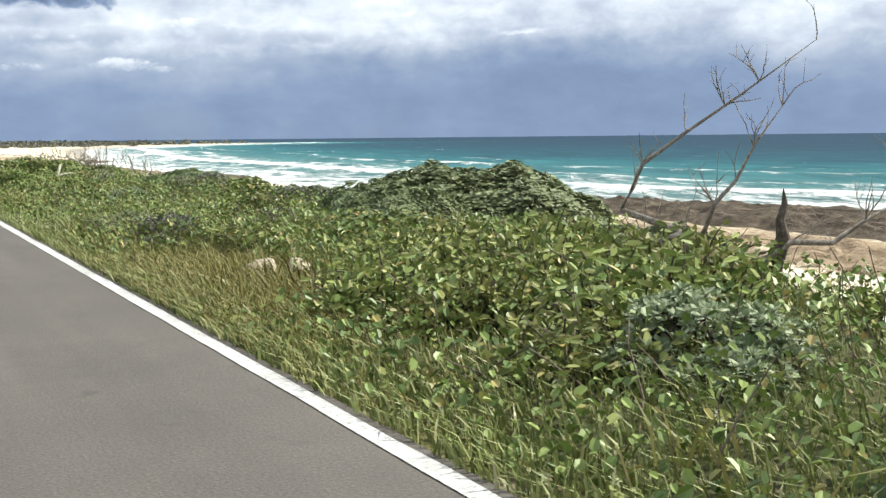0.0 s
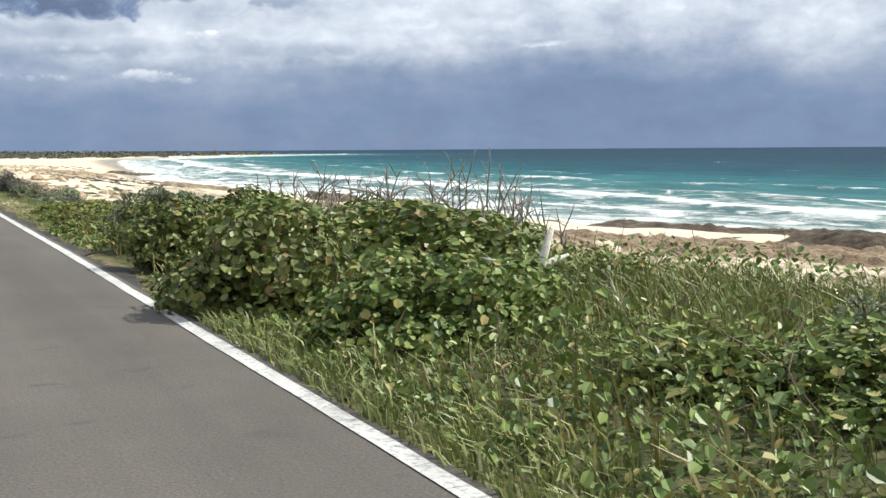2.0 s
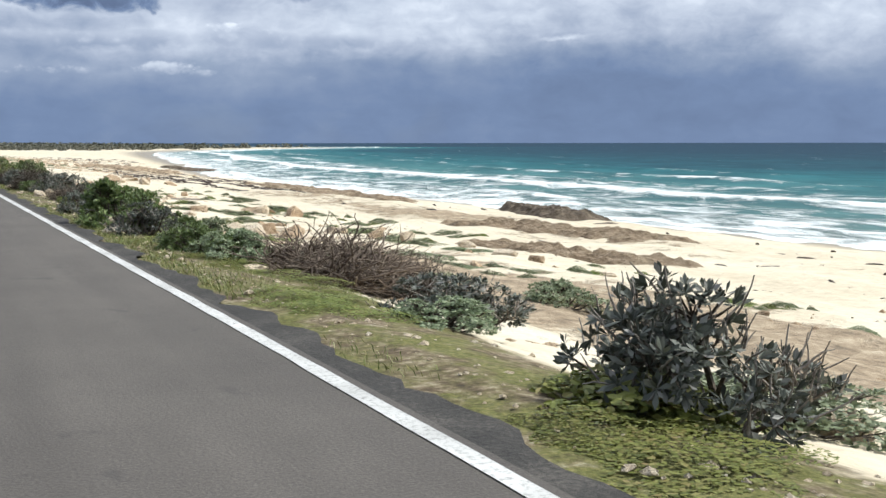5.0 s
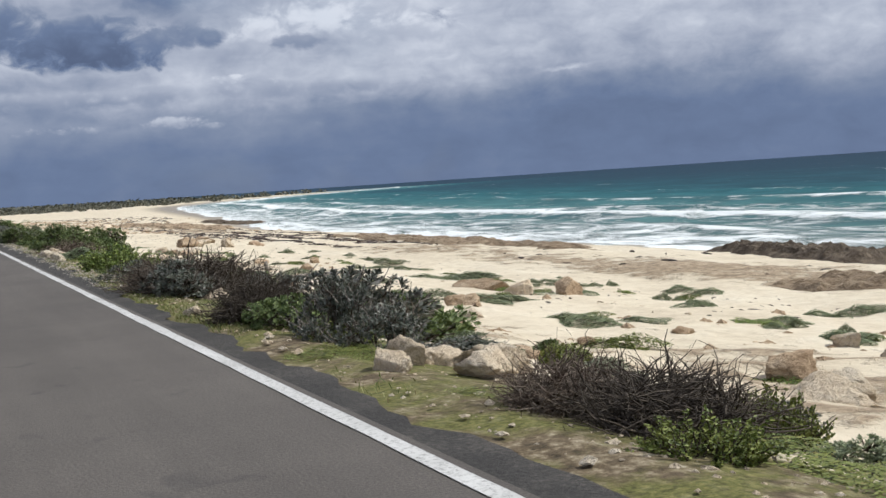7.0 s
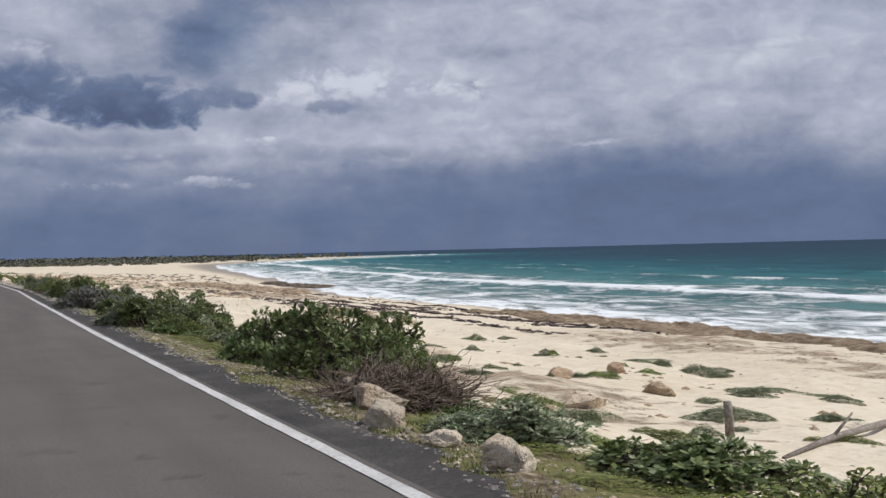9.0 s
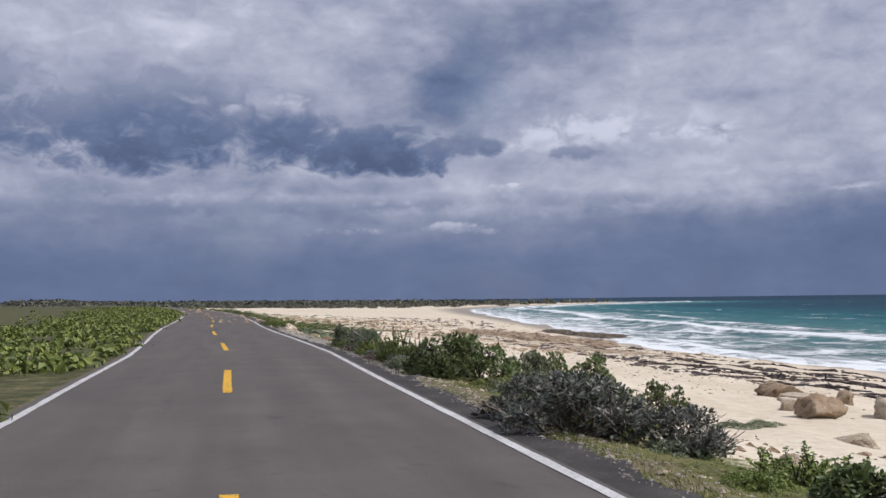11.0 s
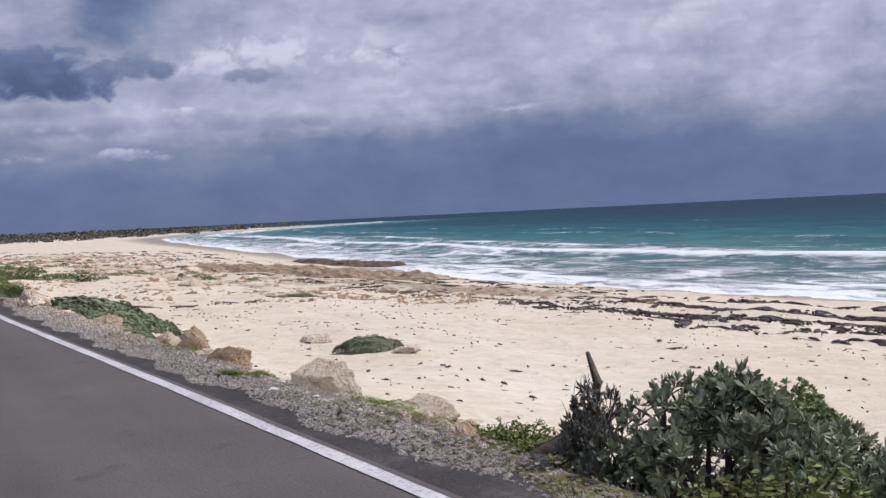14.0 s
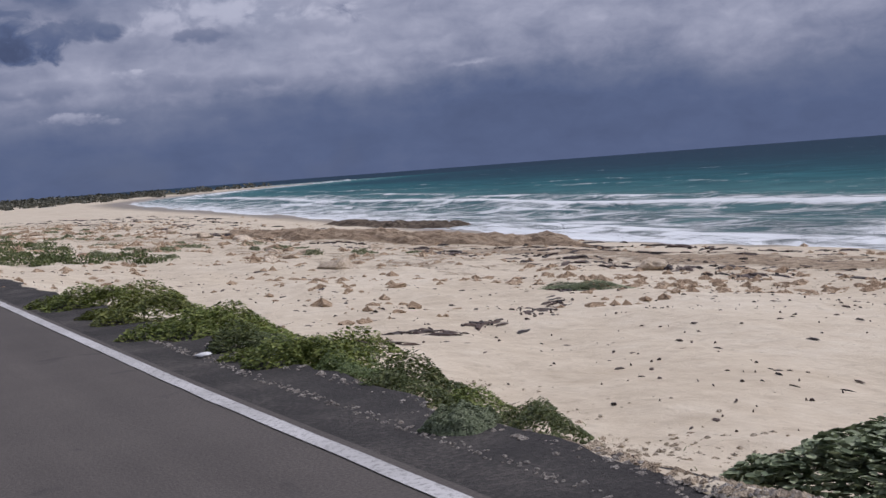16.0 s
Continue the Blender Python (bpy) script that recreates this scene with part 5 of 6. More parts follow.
for x, y, w, h in ((9.5, 85.0, 1.6, 0.3), (8.4, 92.0, 1.2, 0.3), (10.0, 100.0, 1.5, 0.3), (9.4, 118.0, 1.4, 0.3), (8.2, 124.2, 1.3, 0.35), (13.0, 118.6, 1.0, 0.25), (10.4, 96.8, 1.0, 0.25), (15.2, 133.0, 1.2, 0.25), (8.4, 128.0, 1.0, 0.3)):
    plant("sprawl", x, y, w, h)
for x, y, long, wide, high, turn, tilt in ((5.1, 185.9, 3.3, 2.3, 0.68, 4, 19), (4.35, 179.9, 0.9, 0.7, 0.25, 30, 12), (9.0, 180.5, 1.5, 1.1, 0.36, 10, 5), (2.95, 187.6, 0.5, 0.4, 0.22, 0, 0)):
    ob = plant("carpet", x, y, 2.0 / 1.24, 1.0 / 0.92, 0, behind=False)
    ob.matrix_basis = pose(x, y, land(x, y) - 0.08, 0, tilt, turn) @ Matrix.Diagonal((long / 1.75, wide / 1.75, high * 1.12, 1))
plant("mat", 15.6, 203.0, 2.6, 0.3)
for x, y, w, h in ((3.35, 188.9, 1.0, 0.4), (3.15, 190.3, 1.2, 0.45), (3.5, 187.7, 0.7, 0.3), (3.6, 191.4, 1.3, 0.4), (3.5, 193.4, 1.4, 0.4), (2.95, 196.5, 1.6, 0.45), (2.95, 194.4, 1.5, 0.45), (3.0, 192.6, 1.4, 0.45), (3.1, 191.0, 1.2, 0.4), (3.25, 189.6, 0.9, 0.3), (3.5, 188.6, 0.7, 0.25)):
    plant("thicket", x, y, w * 1.15, h * 1.15)

# the hedge of shoots, rosettes and dead wood close to the asphalt
for x, y, w, h in ((3.75, 154.3, 0.7, 1.12), (4.3, 154.4, 0.7, 1.0), (3.65, 155.1, 0.6, 0.92), (4.0, 155.6, 0.7, 0.7), (4.9, 155.4, 0.7, 0.85), (4.5, 156.4, 0.8, 0.62), (3.9, 156.9, 0.8, 0.6), (4.3, 162.6, 0.9, 0.5)):
    plant("shoots", x, y, w, h)
for x, y, w, h in ((3.8, 157.6, 1.0, 0.62), (4.5, 158.0, 1.1, 0.70), (3.65, 158.5, 0.8, 0.5), (3.6, 162.5, 0.9, 0.45), (3.7, 164.0, 1.2, 0.45), (4.2, 160.9, 1.2, 0.55), (4.6, 163.2, 1.2, 0.55), (3.9, 166.8, 0.8, 0.36), (4.4, 164.1, 1.0, 0.5), (5.3, 162.0, 1.3, 0.6)):
    plant("olive", x, y, w, h)
for x, y, w, h in ((4.0, 158.3, 0.8, 0.9), (4.2, 157.2, 0.7, 0.85), (3.7, 158.9, 0.6, 0.7)):
    plant("paddle", x, y, w, h)
for x, y, w, h in ((3.75, 159.4, 0.75, 0.82), (3.5, 163.2, 0.66, 0.84), (4.1, 165.1, 1.1, 0.92), (4.6, 164.8, 1.0, 0.8), (5.2, 165.4, 1.2, 0.85), (3.9, 153.0, 0.8, 0.55), (3.5, 152.4, 0.6, 0.4), (5.9, 151.8, 1.1, 1.1), (5.4, 158.6, 1.3, 0.7), (5.3, 160.2, 1.2, 0.6)):
    plant("silver", x, y, w, h)
for x, y, w, h in ((3.7, 157.0, 0.7, 0.32), (3.75, 161.6, 0.8, 0.62), (3.95, 165.9, 0.6, 0.65), (4.9, 156.0, 0.9, 0.55), (3.6, 153.5, 0.6, 0.35)):
    plant("grey", x, y, w, h)
for x, y, w, h in ((3.6, 155.9, 0.9, 0.25), (3.65, 160.4, 0.9, 0.3), (4.4, 152.6, 1.0, 0.35)):
    plant("brush", x, y, w, h)

# stones and boulders
PALE, BROWN = "pale worn limestone boulder on the sand", "brown pitted limestone boulder beside the road"
k = 400
for x, y, w, h in ((4.1, 75.1, 0.37, 0.09), (3.2, 80, 0.4, 0.13), (3.4, 81.5, 0.18, 0.19), (4.6, 93.9, 0.86, 0.3), (4.2, 93.3, 0.6, 0.26), (3.5, 93.6, 0.34, 0.26), (3.9, 94.1, 0.4, 0.3), (4.2, 94.2, 0.43, 0.19), (3.2, 99, 0.27, 0.14), (3.8, 99, 0.42, 0.19), (4, 100, 0.38, 0.19), (4.1, 101.3, 0.43, 0.27), (4.3, 109.5, 0.33, 0.15), (3.4, 115.5, 0.4, 0.22), (3.4, 116.5, 0.29, 0.11), (3.4, 117.6, 0.51, 0.32), (3.7, 118.7, 0.62, 0.29), (3.9, 119.8, 0.46, 0.24), (4.8, 131.2, 0.36, 0.13), (6.3, 159.9, 0.46, 0.27)):
    rock(k, x, y, w, h, M["stone"], PALE, "boulders on the verge")
    k += 1
for x, y, w, h in ((7.8, 88.6, 1.1, 0.29), (10.7, 93.7, 0.95, 0.47), (9.2, 94.7, 1.1, 0.35), (15.3, 98.2, 0.82, 0.53), (7.2, 98.3, 0.6, 0.2), (10.8, 97.0, 1.05, 0.48), (15.8, 96.6, 0.84, 0.5), (17.0, 112.9, 0.95, 0.48), (9.8, 95.2, 0.9, 0.42), (18.6, 164.8, 1.7, 0.7), (16.4, 159.4, 1.7, 0.62), (21.9, 162.8, 1.4, 0.55), (18.9, 159.1, 1.1, 0.7), (12.1, 144.0, 0.95, 0.48), (13.0, 144.0, 0.95, 0.46), (11.4, 108.3, 0.75, 0.41), (15.4, 112.8, 0.73, 0.59), (16.8, 117.6, 1.8, 0.68), (10.7, 126.5, 1.1, 0.49), (14.9, 130.1, 0.77, 0.32), (12.9, 138.5, 1.4, 0.32), (12.7, 143.6, 0.8, 0.38), (12.9, 151.2, 1, 0.34), (15.8, 157.5, 1.4, 0.66), (17.9, 162.4, 1.2, 0.42), (19.9, 163, 0.77, 0.45), (9.2, 179.4, 0.5, 0.12)):
    rock(k, x, y, w, h, M["brown_stone"] if k % 2 else M["stone"], "weathered limestone rock on the beach", "beach rocks")
    k += 1
for x, y, w, h in ((3.95, 173.3, 0.55, 0.34), (4.5, 171.6, 0.9, 0.46), (5.0, 170.5, 0.8, 0.3), (4.3, 174.6, 0.42, 0.22), (4.5, 176.6, 0.5, 0.22),
                   (4.1, 168.6, 0.26, 0.16), (4.35, 168.4, 0.3, 0.18), (4.25, 169.0, 0.24, 0.15), (4.0, 168.1, 0.2, 0.12), (4.5, 168.9, 0.22, 0.14), (4.3, 167.2, 0.24, 0.14), (4.1, 167.5, 0.2, 0.12), (4.45, 169.5, 0.28, 0.15), (3.9, 169.4, 0.2, 0.12),
                   (4.1, 155.1, 0.3, 0.14), (4.3, 155.5, 0.24, 0.12), (3.9, 154.7, 0.2, 0.1), (4.0, 156.2, 0.22, 0.1), (5.1, 179.3, 0.92, 0.72), (4.6, 178.9, 0.5, 0.3), (9.1, 183.7, 0.9, 0.3), (4.3, 180.6, 0.6, 0.26), (3.1, 182.8, 0.5, 0.17), (2.8, 184.4, 0.2, 0.17), (2.8, 185.3, 0.27, 0.16)):
    rock(k, x, y, w, h, M["brown_stone"] if k % 3 == 0 else M["stone"], BROWN if k % 3 == 0 else PALE, "boulders on the verge")
    k += 1
for x, y, w, h in ((3.25, 184.0, 0.62, 0.34), (2.95, 183.2, 0.24, 0.16), (3.6, 182.4, 0.6, 0.2), (4.2, 181.6, 0.7, 0.3), (4.6, 156.5, 0.42, 0.3), (3.75, 156.3, 0.4, 0.26)):
    rock(k, x, y, w, h, M["stone"], PALE)
    k += 1
# broken limestone on the shelf below the overgrown bank
rng = np.random.RandomState(37)
for j in range(90):
    y = rng.uniform(6, 66)
    x = edge_x(y) + rng.uniform(9, 24)
    w = 0.3 + 1.3 * rng.rand() ** 2
    rock(k, x, y, w, w * rng.uniform(0.3, 0.6), M["stone"] if j % 3 else M["brown_stone"], "broken pale limestone block on the rocky shore", "shore rocks", fine=3)
    k += 1
rng = np.random.RandomState(31)
for j in range(105):
    y = rng.uniform(68, 150)
    x = edge_x(y) + 3.0 + 13 * rng.rand() ** 1.3
    w = 0.18 + 0.6 * rng.rand() ** 2
    rock(k, x, y, w, w * rng.uniform(0.3, 0.55), M["stone"] if j % 2 else M["brown_stone"], "small weathered rock half sunk in sand", "beach rocks")
    k += 1


def reef(seed, cx, cy, long, wide, high, turn, label, mat="reef", sunk=0.12):
    """A broad uneven shelf of dark rock at the water's edge."""
    r = np.random.RandomState(seed)
    nu, nv = 110, 60
    u, w = np.meshgrid(np.linspace(-1, 1, nu), np.linspace(-1, 1, nv), indexing="ij")
    o = Vector(r.uniform(-40, 40, 3))
    h = np.zeros(u.shape)
    for i in range(nu):
        for j in range(nv):
            q = Vector((u[i, j] * long * 0.12, w[i, j] * wide * 0.12, 0)) + o
            body = 1.1 - 1.5 * (u[i, j] ** 2 + w[i, j] ** 2) ** 0.75 + 0.75 * noise.noise(q * 1.2) * (1 - max(abs(u[i, j]), abs(w[i, j])) ** 4)
            rag = 0.5 + 0.6 * noise.noise(q * 4.5) + 0.45 * noise.noise(q * 11) + 0.2 * noise.noise(q * 26)
            h[i, j] = min(max(body * 2.2, -0.6), 1.0) * (0.45 + 0.55 * max(rag, 0.0))
    c, s = math.cos(radians(turn)), math.sin(radians(turn))
    x = cx + u * long / 2 * c - w * wide / 2 * s
    y = cy + u * long / 2 * s + w * wide / 2 * c
    z = np.maximum(land_z(x, y), SEA - 0.1) - sunk + h * high
    ob = new("reef_shelf", mesh_from("reef_shelf", np.stack([x, y, z], -1).reshape(-1, 3), grid_faces(nu, nv), M[mat]))
    return tagged(ob, label, "rock shelf", "rock shelves at the waterline")


reef(1, 41.3, 128.5, 28, 8, 0.85, 71, "dark jagged limestone shelf running into the surf")
reef(2, 51, 279, 30, 11, 0.7, 100, "dark jagged limestone shelf running into the surf")
reef(3, 50, 68, 56, 14, 0.62, 112, "brown jagged rock shelf along the waterline")
reef(9, 41, 40, 66, 17, 0.95, 95, "dark jagged limestone shelf along the shore")
reef(10, 26, 30, 40, 12, 0.8, 95, "low brown rock shelf in the sand", "tan_reef", 0.30)
reef(4, 36, 162, 62, 9, 0.70, 92, "low brown rock shelf in the sand", "tan_reef", 0.30)
reef(5, 29, 108, 26, 8, 0.64, 100, "low brown rock shelf in the sand", "tan_reef", 0.30)
reef(6, 34, 250, 56, 15, 0.84, 95, "low brown rock shelf in the sand", "tan_reef", 0.30)
reef(7, 22, 96, 18, 6, 0.60, 105, "low brown rock shelf in the sand", "tan_reef", 0.30)
reef(8, 30, 60, 34, 12, 0.80, 110, "low brown rock shelf in the sand", "tan_reef", 0.30)

# ================= strewn stuff =================
rng = np.random.RandomState(41)
rows = []
for j in range(7000):
    y = (80 + 300 * rng.rand() ** 0.95, rng.uniform(165, 270), rng.uniform(150, 200))[j % 3]
    line = rng.choice((25.5, 28.5, 31.5, 36.0), p=(0.22, 0.28, 0.30, 0.20)) + 1.6 * math.sin(y * 0.06) + rng.normal(0, 1.2)
    x = float(s_to_x(np.float64(line), np.float64(y)))
    if math.sin(y * 0.21 + line) + 0.6 * math.sin(y * 0.57 + 2 * line) < -0.1 or (y < 155 and rng.rand() < 0.75):
        continue
    long = (0.2 + 1.2 * rng.rand() ** 2) * (1 + max(0, y - 220) / 150)
    rows.append((x, y, long, long * rng.uniform(0.15, 0.42), rng.uniform(0.04, 0.11), math.pi / 2 + rng.normal(0.3, 0.8)))
for j in range(1500):
    y = rng.uniform(172, 236)
    line = 22.6 + 1.1 * math.sin(y * 0.23) + (y - 195) * 0.05 + rng.normal(0, 0.9) + (2.6 if j % 4 == 0 else 0)
    if math.sin(y * 0.9 + 1.7 * line) + 0.5 * math.sin(y * 0.37) < -0.1:
        continue
    long = 0.25 + 1.3 * rng.rand() ** 2
    rows.append((float(s_to_x(np.float64(line), np.float64(y))), y, long, long * rng.uniform(0.14, 0.3), rng.uniform(0.03, 0.09), math.pi / 2 - 0.55 + rng.normal(0, 0.35)))
for j in range(260):
    w = rng.rand()
    y = 196 + 8 * w + rng.normal(0, 0.35) + 0.5 * math.sin(9 * w)
    x = 6.5 + 10.4 * w
    if math.sin(w * 40) < -0.5:
        continue
    long = 0.08 + 0.6 * rng.rand() ** 3
    rows.append((x, y, long, long * rng.uniform(0.2, 0.5), 0.03, 0.6 + rng.normal(0, 0.6)))
many("seaweed", mounds(rng, rows, M["weed"], "seaweed", 9, 0.5), "dark brown drifted seaweed in lines on the sand", "seaweed")
rows = []
for j in range(2600):
    if j % 5 == 0:
        hx, hy = rng.uniform(2.5, 26), rng.uniform(165, 222)
    y = hy + rng.normal(0, 0.7)
    x = edge_x(y) + hx + rng.normal(0, 0.5)
    long = 0.03 + 0.16 * rng.rand() ** 2 + (0.2 if j % 23 == 0 else 0)
    rows.append((x, y, long, long * rng.uniform(0.2, 0.6), rng.uniform(0.01, 0.03), rng.normal(1.3, 0.8)))
for j in range(2200):
    if j % 7 == 0:
        hx, hy = rng.uniform(4.5, 27), rng.uniform(70, 250)
    y = hy + rng.normal(0, 0.9)
    x = edge_x(y) + hx + rng.normal(0, 0.5)
    long = rng.uniform(0.04, 0.22) * (1 if j % 11 else 2.2)
    rows.append((x, y, long, long * rng.uniform(0.15, 0.5), rng.uniform(0.008, 0.025), rng.normal(1.3, 0.7)))
many("beach_debris", mounds(rng, rows, M["weed"], "beach_debris", 6, 0.5), "scattered dark weed scraps and twigs on sand", "debris")

n = 11000
py_ = rng.uniform(150, 193, n)
px_ = edge_x(py_) + 0.45 + np.abs(rng.normal(0, 0.5, n))
pebble_mesh = pebbles(rng, px_, py_, rng.uniform(0.004, 0.016, n) * rng.choice((1, 1, 1, 1.5), n), M["gravel"], "gravel", np.maximum(land_z(px_, py_), np.where(px_ - edge_x(py_) < 0.55, -0.004, -9)))
many("gravel", pebble_mesh, "grey broken gravel on the road shoulder", "gravel")
n = 16000
py_ = np.concatenate([rng.uniform(104, 192, n // 3), rng.uniform(166, 186, n - n // 3)])
px_ = edge_x(py_) + shoulder_w(py_) - 0.15 + np.abs(rng.normal(0, 0.38, n))
many("shoulder_gravel", pebbles(rng, px_, py_, rng.uniform(0.006, 0.018, n) * rng.choice((1, 1, 1, 1.8), n), M["gravel"], "shoulder_gravel", np.maximum(land_z(px_, py_), np.where(px_ - edge_x(py_) < 0.95, -0.004, -9))), "grey loose gravel beside the asphalt", "gravel")
n = 20000
py_ = np.concatenate([rng.uniform(170, 190, n // 2), rng.uniform(184, 193, n - n // 2)])
px_ = edge_x(py_) + np.interp(py_, (166, 176, 184, 193), (0.65, 0.5, 0.65, 1.5)) + np.abs(rng.normal(0, 1, n)) * np.interp(py_, (166, 184, 188, 193), (0.38, 0.38, 1.2, 1.0))
many("rubble", pebbles(rng, px_, py_, 0.006 + 0.035 * rng.rand(n) ** 4, M["stone"], "rubble"), "pale broken limestone rubble on the bank", "rubble")
n = 21000
py_ = np.concatenate([200 + 140 * rng.rand(2 * n // 3) ** 1.3, rng.uniform(5, 150, n - 2 * n // 3)])
px_ = s_to_x(np.where(py_ > 160, rng.normal(19, 9, n), np.where(py_ < 70, rng.uniform(9, 40, n), 3.2 + np.abs(rng.normal(0, 5.5, n)))), py_)
ok = np.sin(py_ * 0.4 + 2 * np.sin(px_ * 0.3)) * np.sin(px_ * 0.5 + py_ * 0.13) > rng.uniform(-0.4, 0.5, n)
px_, py_ = px_[ok], py_[ok]
many("beach_rubble", pebbles(rng, px_, py_, (0.02 + 0.16 * rng.rand(len(px_)) ** 3) * np.interp(py_, (150, 330), (1.0, 2.2)), M["brown_stone"], "beach_rubble"), "brown broken rock strewn over the sand", "rubble")
n = 3000
py_ = rng.uniform(44, 152, n)
px_ = edge_x(py_) + 0.55 + np.abs(rng.normal(0.2, 0.8, n))
many("small_stones", pebbles(rng, px_, py_, rng.uniform(0.006, 0.022, n) * rng.choice((1, 1, 1, 2.5), n), M["stone"], "small_stones", np.maximum(land_z(px_, py_), np.where(px_ - edge_x(py_) < 0.55, -0.004, -9))),
     "pale pebbles strewn along the verge", "stones")

n = 120000
gy_ = rng.uniform(46, 200, n)
gx_ = shoulder_w(gy_) + 0.04 + np.abs(rng.normal(0.2, 0.75, n))
lush = np.sin(gy_ * 0.33 + 1.1 * np.sin(gy_ * 0.11)) + 0.5 * np.sin(gy_ * 1.3) + 0.4 * np.sin(gx_ * 3) - 0.4 - np.where((gy_ > 168) & (gy_ < 188), 0.9, 0)
keep = lush > rng.uniform(-0.8, 0.8, n)
gx_, gy_ = gx_[keep], gy_[keep]
half = rng.rand(len(gx_)) < 0.75
for pick, mat, name, label in ((half, M["grass"], "verge_grass", "short green grass tufts along the road's edge"), (~half, M["grass_dry"], "verge_dry_grass", "short yellow-brown grass along the road's edge")):
    many(name, blades(rng, edge_x(gy_[pick]) + gx_[pick], gy_[pick], rng.uniform(0.025, 0.08, pick.sum()), 1.4, np.full(pick.sum(), 0.004), mat, name), label, "grass")
n = 2600
gy_ = rng.uniform(154, 165, n)
gx_ = rng.uniform(1.5, 5.5, n)
many("tall_verge_grass", blades(rng, edge_x(gy_) + gx_, gy_, rng.uniform(0.10, 0.26, n), 0.9, np.full(n, 0.005), M["grass_dry"], "tall_verge_grass"), "thin dry grass between the shrubs", "grass")


def scrub_field(rng, x, y, radius, high, per, size, mat, name):
    """Low scrub: a loose heap of leaves about each place."""
    n = len(x)
    o = unit(rng.normal(0, 1, (n, per, 3)))
    o[..., 2] = np.abs(o[..., 2])
    o *= rng.uniform(0.5, 1.0, (n, per, 1))
    at = np.stack([x[:, None] + o[..., 0] * radius[:, None], y[:, None] + o[..., 1] * radius[:, None], land_z(x, y)[:, None] + o[..., 2] * high[:, None]], -1).reshape(-1, 3)
    v, f = leaves(rng, at, o.reshape(-1, 3), np.repeat(size, per) * rng.uniform(0.6, 1.4, n * per), 0.7, 0.4)
    return mesh_from(name, v, f, mat)


n = 900
y = rng.uniform(120, 420, n)
x = edge_x(y) - ROAD_W - 0.5 - np.abs(rng.normal(0, 6, n))
many("verge_scrub", scrub_field(rng, x, y, rng.uniform(0.5, 1.2, n), rng.uniform(0.2, 0.55, n), 40, np.full(n, 0.22), M["leaf_olive"], "verge_scrub"), "low green scrub on the land side of the road", "scrub")
n = 3000
y = 690 + 490 * rng.rand(n)
s = rng.uniform(-40, 1, n) + rng.rand(n) * np.interp(y, (300, 480, 800), (16, 27, 43))
s = np.where(rng.rand(n) < 0.75, np.abs(s), s)
s = np.minimum(s, np.interp(y, (300, 480, 800), (18, 28, 43)))
x = s_to_x(s, y)
wide = 1.0 + (y - 300) / 220
many("far_scrub", scrub_field(rng, x, y, wide * rng.uniform(0.8, 1.6, n), rng.uniform(0.7, 1.3, n) * np.interp(y, (690, 760, 900, 1050), (0.8, 1.4, 3.0, 3.4)), 24, 0.55 * wide, M["hazed_leaf"], "far_scrub"),
     "dark low scrub along the far shore and headland", "scrub")
n = 800
x = rng.uniform(-420, -12, n)
y = rng.uniform(520, 1100, n)
many("inland_scrub", scrub_field(rng, x, y, rng.uniform(1.5, 3.5, n), rng.uniform(0.7, 1.3, n) * np.interp(y, (380, 560, 1100), (0.15, 0.25, 0.8)), 26, np.full(n, 0.8), M["hazed_leaf"], "inland_scrub"), "dark low scrub inland of the road", "scrub")
rr = random.Random(17)
for j in range(190):
    if j % 3 == 0:
        hy, hx = 72 + 82 * rr.random(), 4.0 + 15 * rr.random() ** 1.3
    y = hy + rr.gauss(0, 0.9)
    x = float(edge_x(y)) + hx + rr.gauss(0, 1.0)
    w = rr.uniform(0.4, 1.5)
    plant(rr.choice(("mat", "mat", "sprawl")), x, y, w, rr.uniform(0.12, 0.3))
for j in range(80):
    y = 64 + 88 * rr.random()
    x = float(edge_x(y)) + 1.15 + 3.6 * rr.random() ** 1.3
    w = rr.uniform(0.5, 1.2)
    plant(rr.choice(("sprawl", "green", "olive", "silver", "grey", "lush")), x, y, w, rr.uniform(0.14, 0.34))
for name, mat, count, s_most, high in (("beach_scrub", M["leaf_green"], 240, 9.0, 0.55), ("beach_mats", M["leaf_mat"], 220, 22.0, 0.22)):
    y = 226 + 170 * rng.rand(count) ** 1.2
    x = s_to_x(0.9 + s_most * rng.rand(count) ** 1.5, y)
    many(name, scrub_field(rng, x, y, rng.uniform(0.3, 0.95, count) * np.interp(y, (200, 380), (0.8, 1.6)), high * rng.uniform(0.5, 1.3, count), 150, np.full(count, 0.11), mat, name), "low green scrub scattered over the sand beside the road", "scrub")

for j in range(220):
    y = 44 + 108 * rr.random()
    x = float(edge_x(y) + shoulder_w(y)) + 0.35 + 0.9 * rr.random()
    plant("lawn", x, y, rr.uniform(0.7, 1.5), rr.uniform(0.06, 0.14))
for j in range(46):
    y = 152 + 23 * rr.random()
    x = float(edge_x(y) + shoulder_w(y)) + 0.3 + 2.0 * rr.random()
    plant(rr.choice(("lawn", "lawn", "thicket")), x, y, rr.uniform(0.5, 1.1), rr.uniform(0.08, 0.2))
for j in range(16):
    y = 43 + 9 * rr.random()
    x = float(edge_x(y)) + 0.9 + 1.7 * rr.random()
    plant("lush", x, y, rr.uniform(0.7, 1.2), rr.uniform(0.25, 0.42))
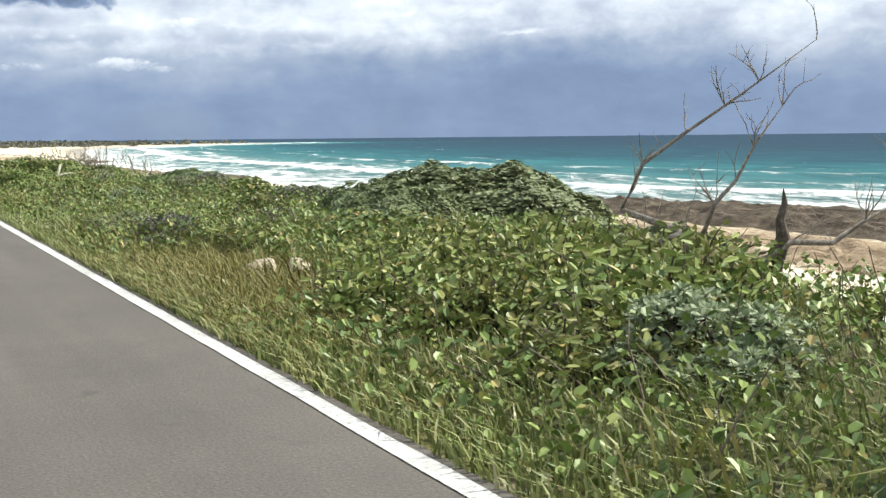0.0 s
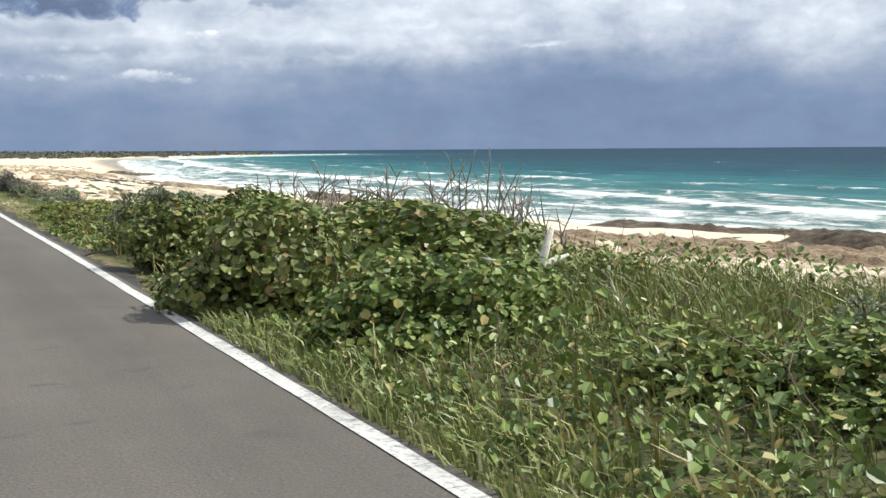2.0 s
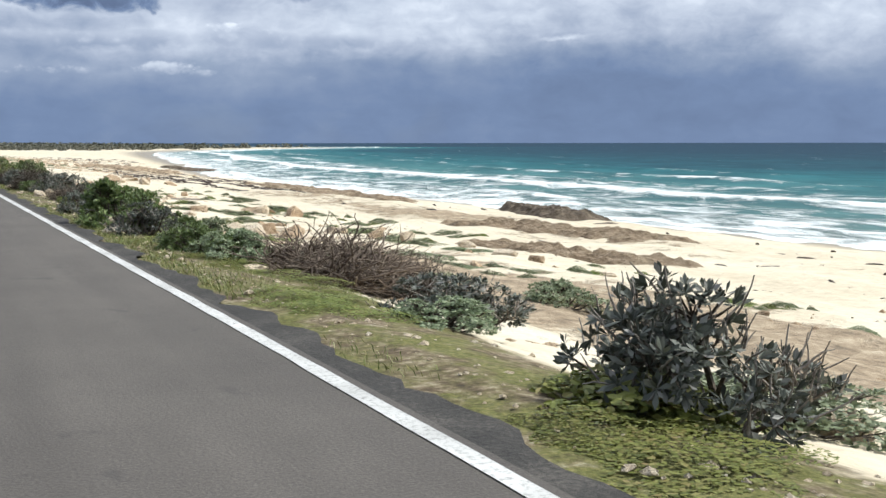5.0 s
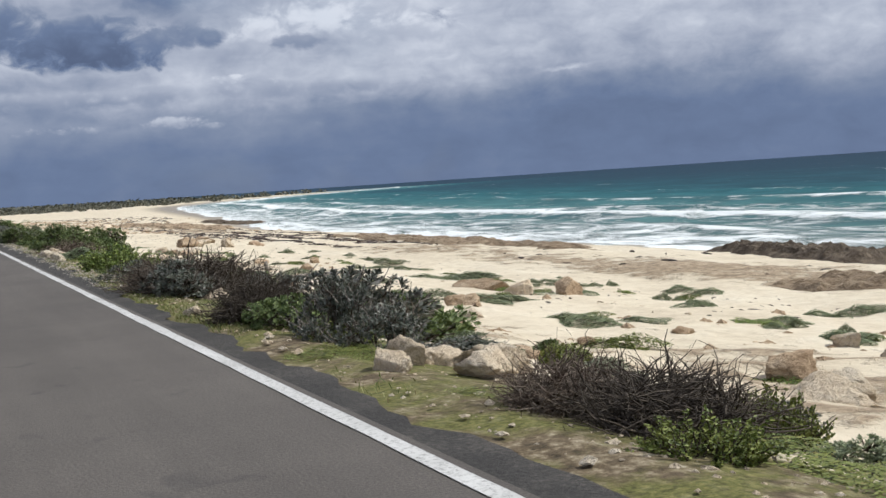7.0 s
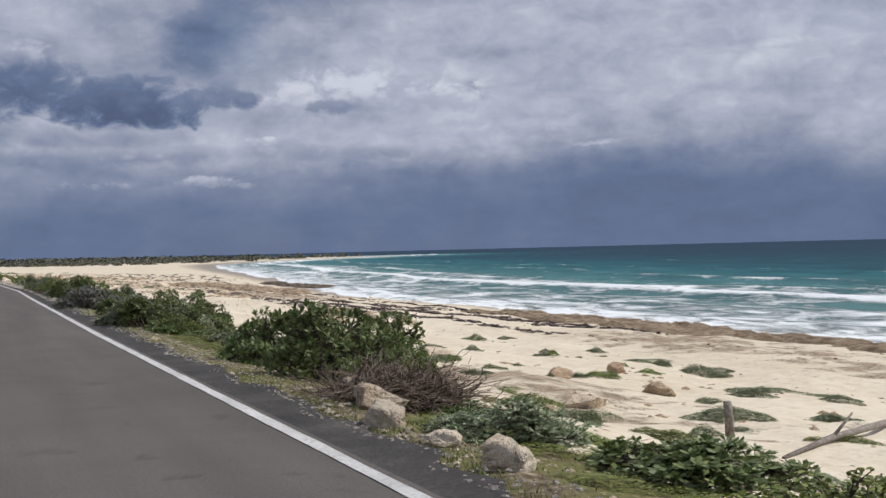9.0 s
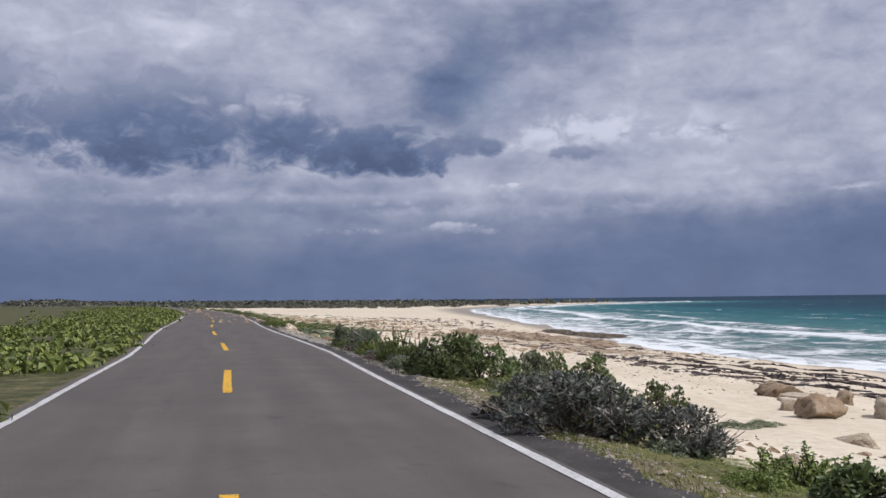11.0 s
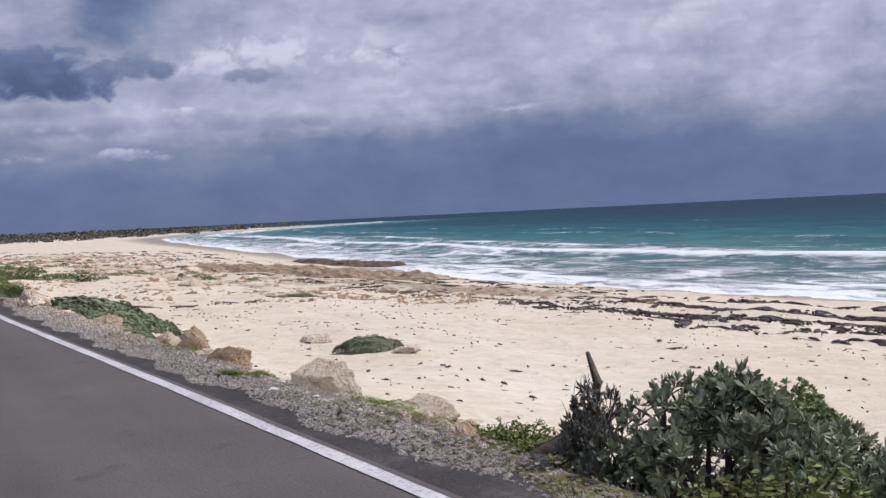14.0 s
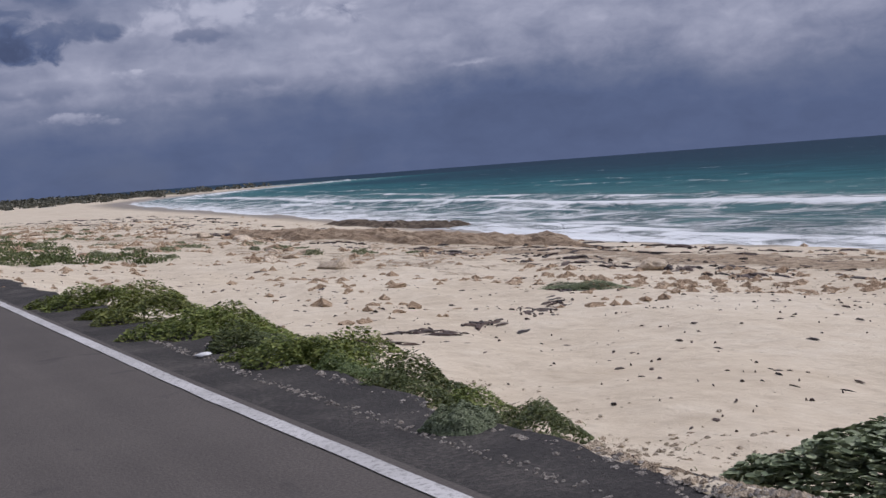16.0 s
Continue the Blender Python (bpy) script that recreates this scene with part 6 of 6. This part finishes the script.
for j in range(60):
    y = 206 + 110 * rr.random()
    x = float(s_to_x(np.float64(4 + 22 * rr.random()), np.float64(y)))
    w = rr.uniform(0.4, 1.5)
    rock(900 + j, x, y, w, w * rr.uniform(0.25, 0.45), M["stone"] if j % 2 else M["brown_stone"], "weathered limestone rock on the beach", "beach rocks")

# ================= small things =================
x, y = 11.1, 122.9
wood_thing("wooden_post", [[(x, y, land(x, y) - 0.2, 0.075), (x - 0.02, y, land(x, y) + 0.3, 0.07), (x - 0.05, y, land(x, y) + 0.58, 0.062)]], M["wood"], "short weathered wooden post in the sand", "post")
z0, z1 = land(10.5, 120.9), land(15.2, 123.6)
wood_thing("driftwood", [[(10.3, 120.8, z0 + 0.05, 0.03), (12.2, 121.9, (z0 + z1) / 2 + 0.16, 0.055), (15.2, 123.6, z1 + 0.1, 0.06)], [(12.2, 121.9, (z0 + z1) / 2 + 0.16, 0.03), (12.6, 121.9, (z0 + z1) / 2 + 0.5, 0.015)]],
           M["wood"], "long grey driftwood pole lying on sand", "driftwood")
x, y = 4.15, 166.5
z = land(x, y) + 0.12
wood_thing("driftwood", [[(x - 0.6, y, z + 0.02, 0.02), (x - 0.2, y + 0.05, z + 0.08, 0.05), (x + 0.05, y, z + 0.22, 0.06), (x + 0.12, y, z + 0.45, 0.03), (x + 0.05, y, z + 0.65, 0.012)],
                         [(x, y, z + 0.15, 0.04), (x + 0.2, y - 0.1, z + 0.1, 0.03), (x + 0.35, y - 0.2, z, 0.02)]], M["bark"], "small dark twisted driftwood snag", "driftwood")
x, y = 4.2, 160.3
z = land(x, y) - 0.02
wood_thing("driftwood", [[(x - 0.7, y + 0.3, z + 0.75, 0.02), (x - 0.35, y + 0.1, z + 0.5, 0.05), (x + 0.3, y, z + 0.25, 0.07), (x + 1.0, y - 0.1, z, 0.05)],
                         [(x - 0.5, y - 0.1, z + 0.05, 0.04), (x - 0.1, y, z + 0.4, 0.06), (x + 0.2, y + 0.1, z + 0.85, 0.02)], [(x, y, z + 0.35, 0.05), (x + 0.7, y + 0.2, z + 0.45, 0.03), (x + 1.2, y + 0.3, z + 0.2, 0.015)]],
           M["wood"], "grey weathered driftwood branches among shrubs", "driftwood")
for k, (x, y, w) in enumerate(((2.72, 191.3, 0.13), (3.3, 169.8, 0.13), (4.0, 162.3, 0.17))):
    r = np.random.RandomState(600 + k)
    bm = bmesh.new()
    bmesh.ops.create_icosphere(bm, subdivisions=2, radius=1.0)
    for v in bm.verts:
        v.co *= 1 + 0.35 * noise.noise(v.co * 2.1 + Vector((k * 9, 0, 0)))
    me = bpy.data.meshes.new("litter")
    bm.to_mesh(me)
    bm.free()
    me.materials.append(M["litter"])
    ob = new("litter", me)
    ob.matrix_basis = pose(x, y, max(land(x, y), 0.004 if k == 0 else -9) + 0.012, 0, 0, 40 * k) @ Matrix.Diagonal((w * 0.55, w * 0.4, 0.02, 1))
    tagged(ob, "crumpled scrap of white litter on the verge", "litter", "scraps of litter")
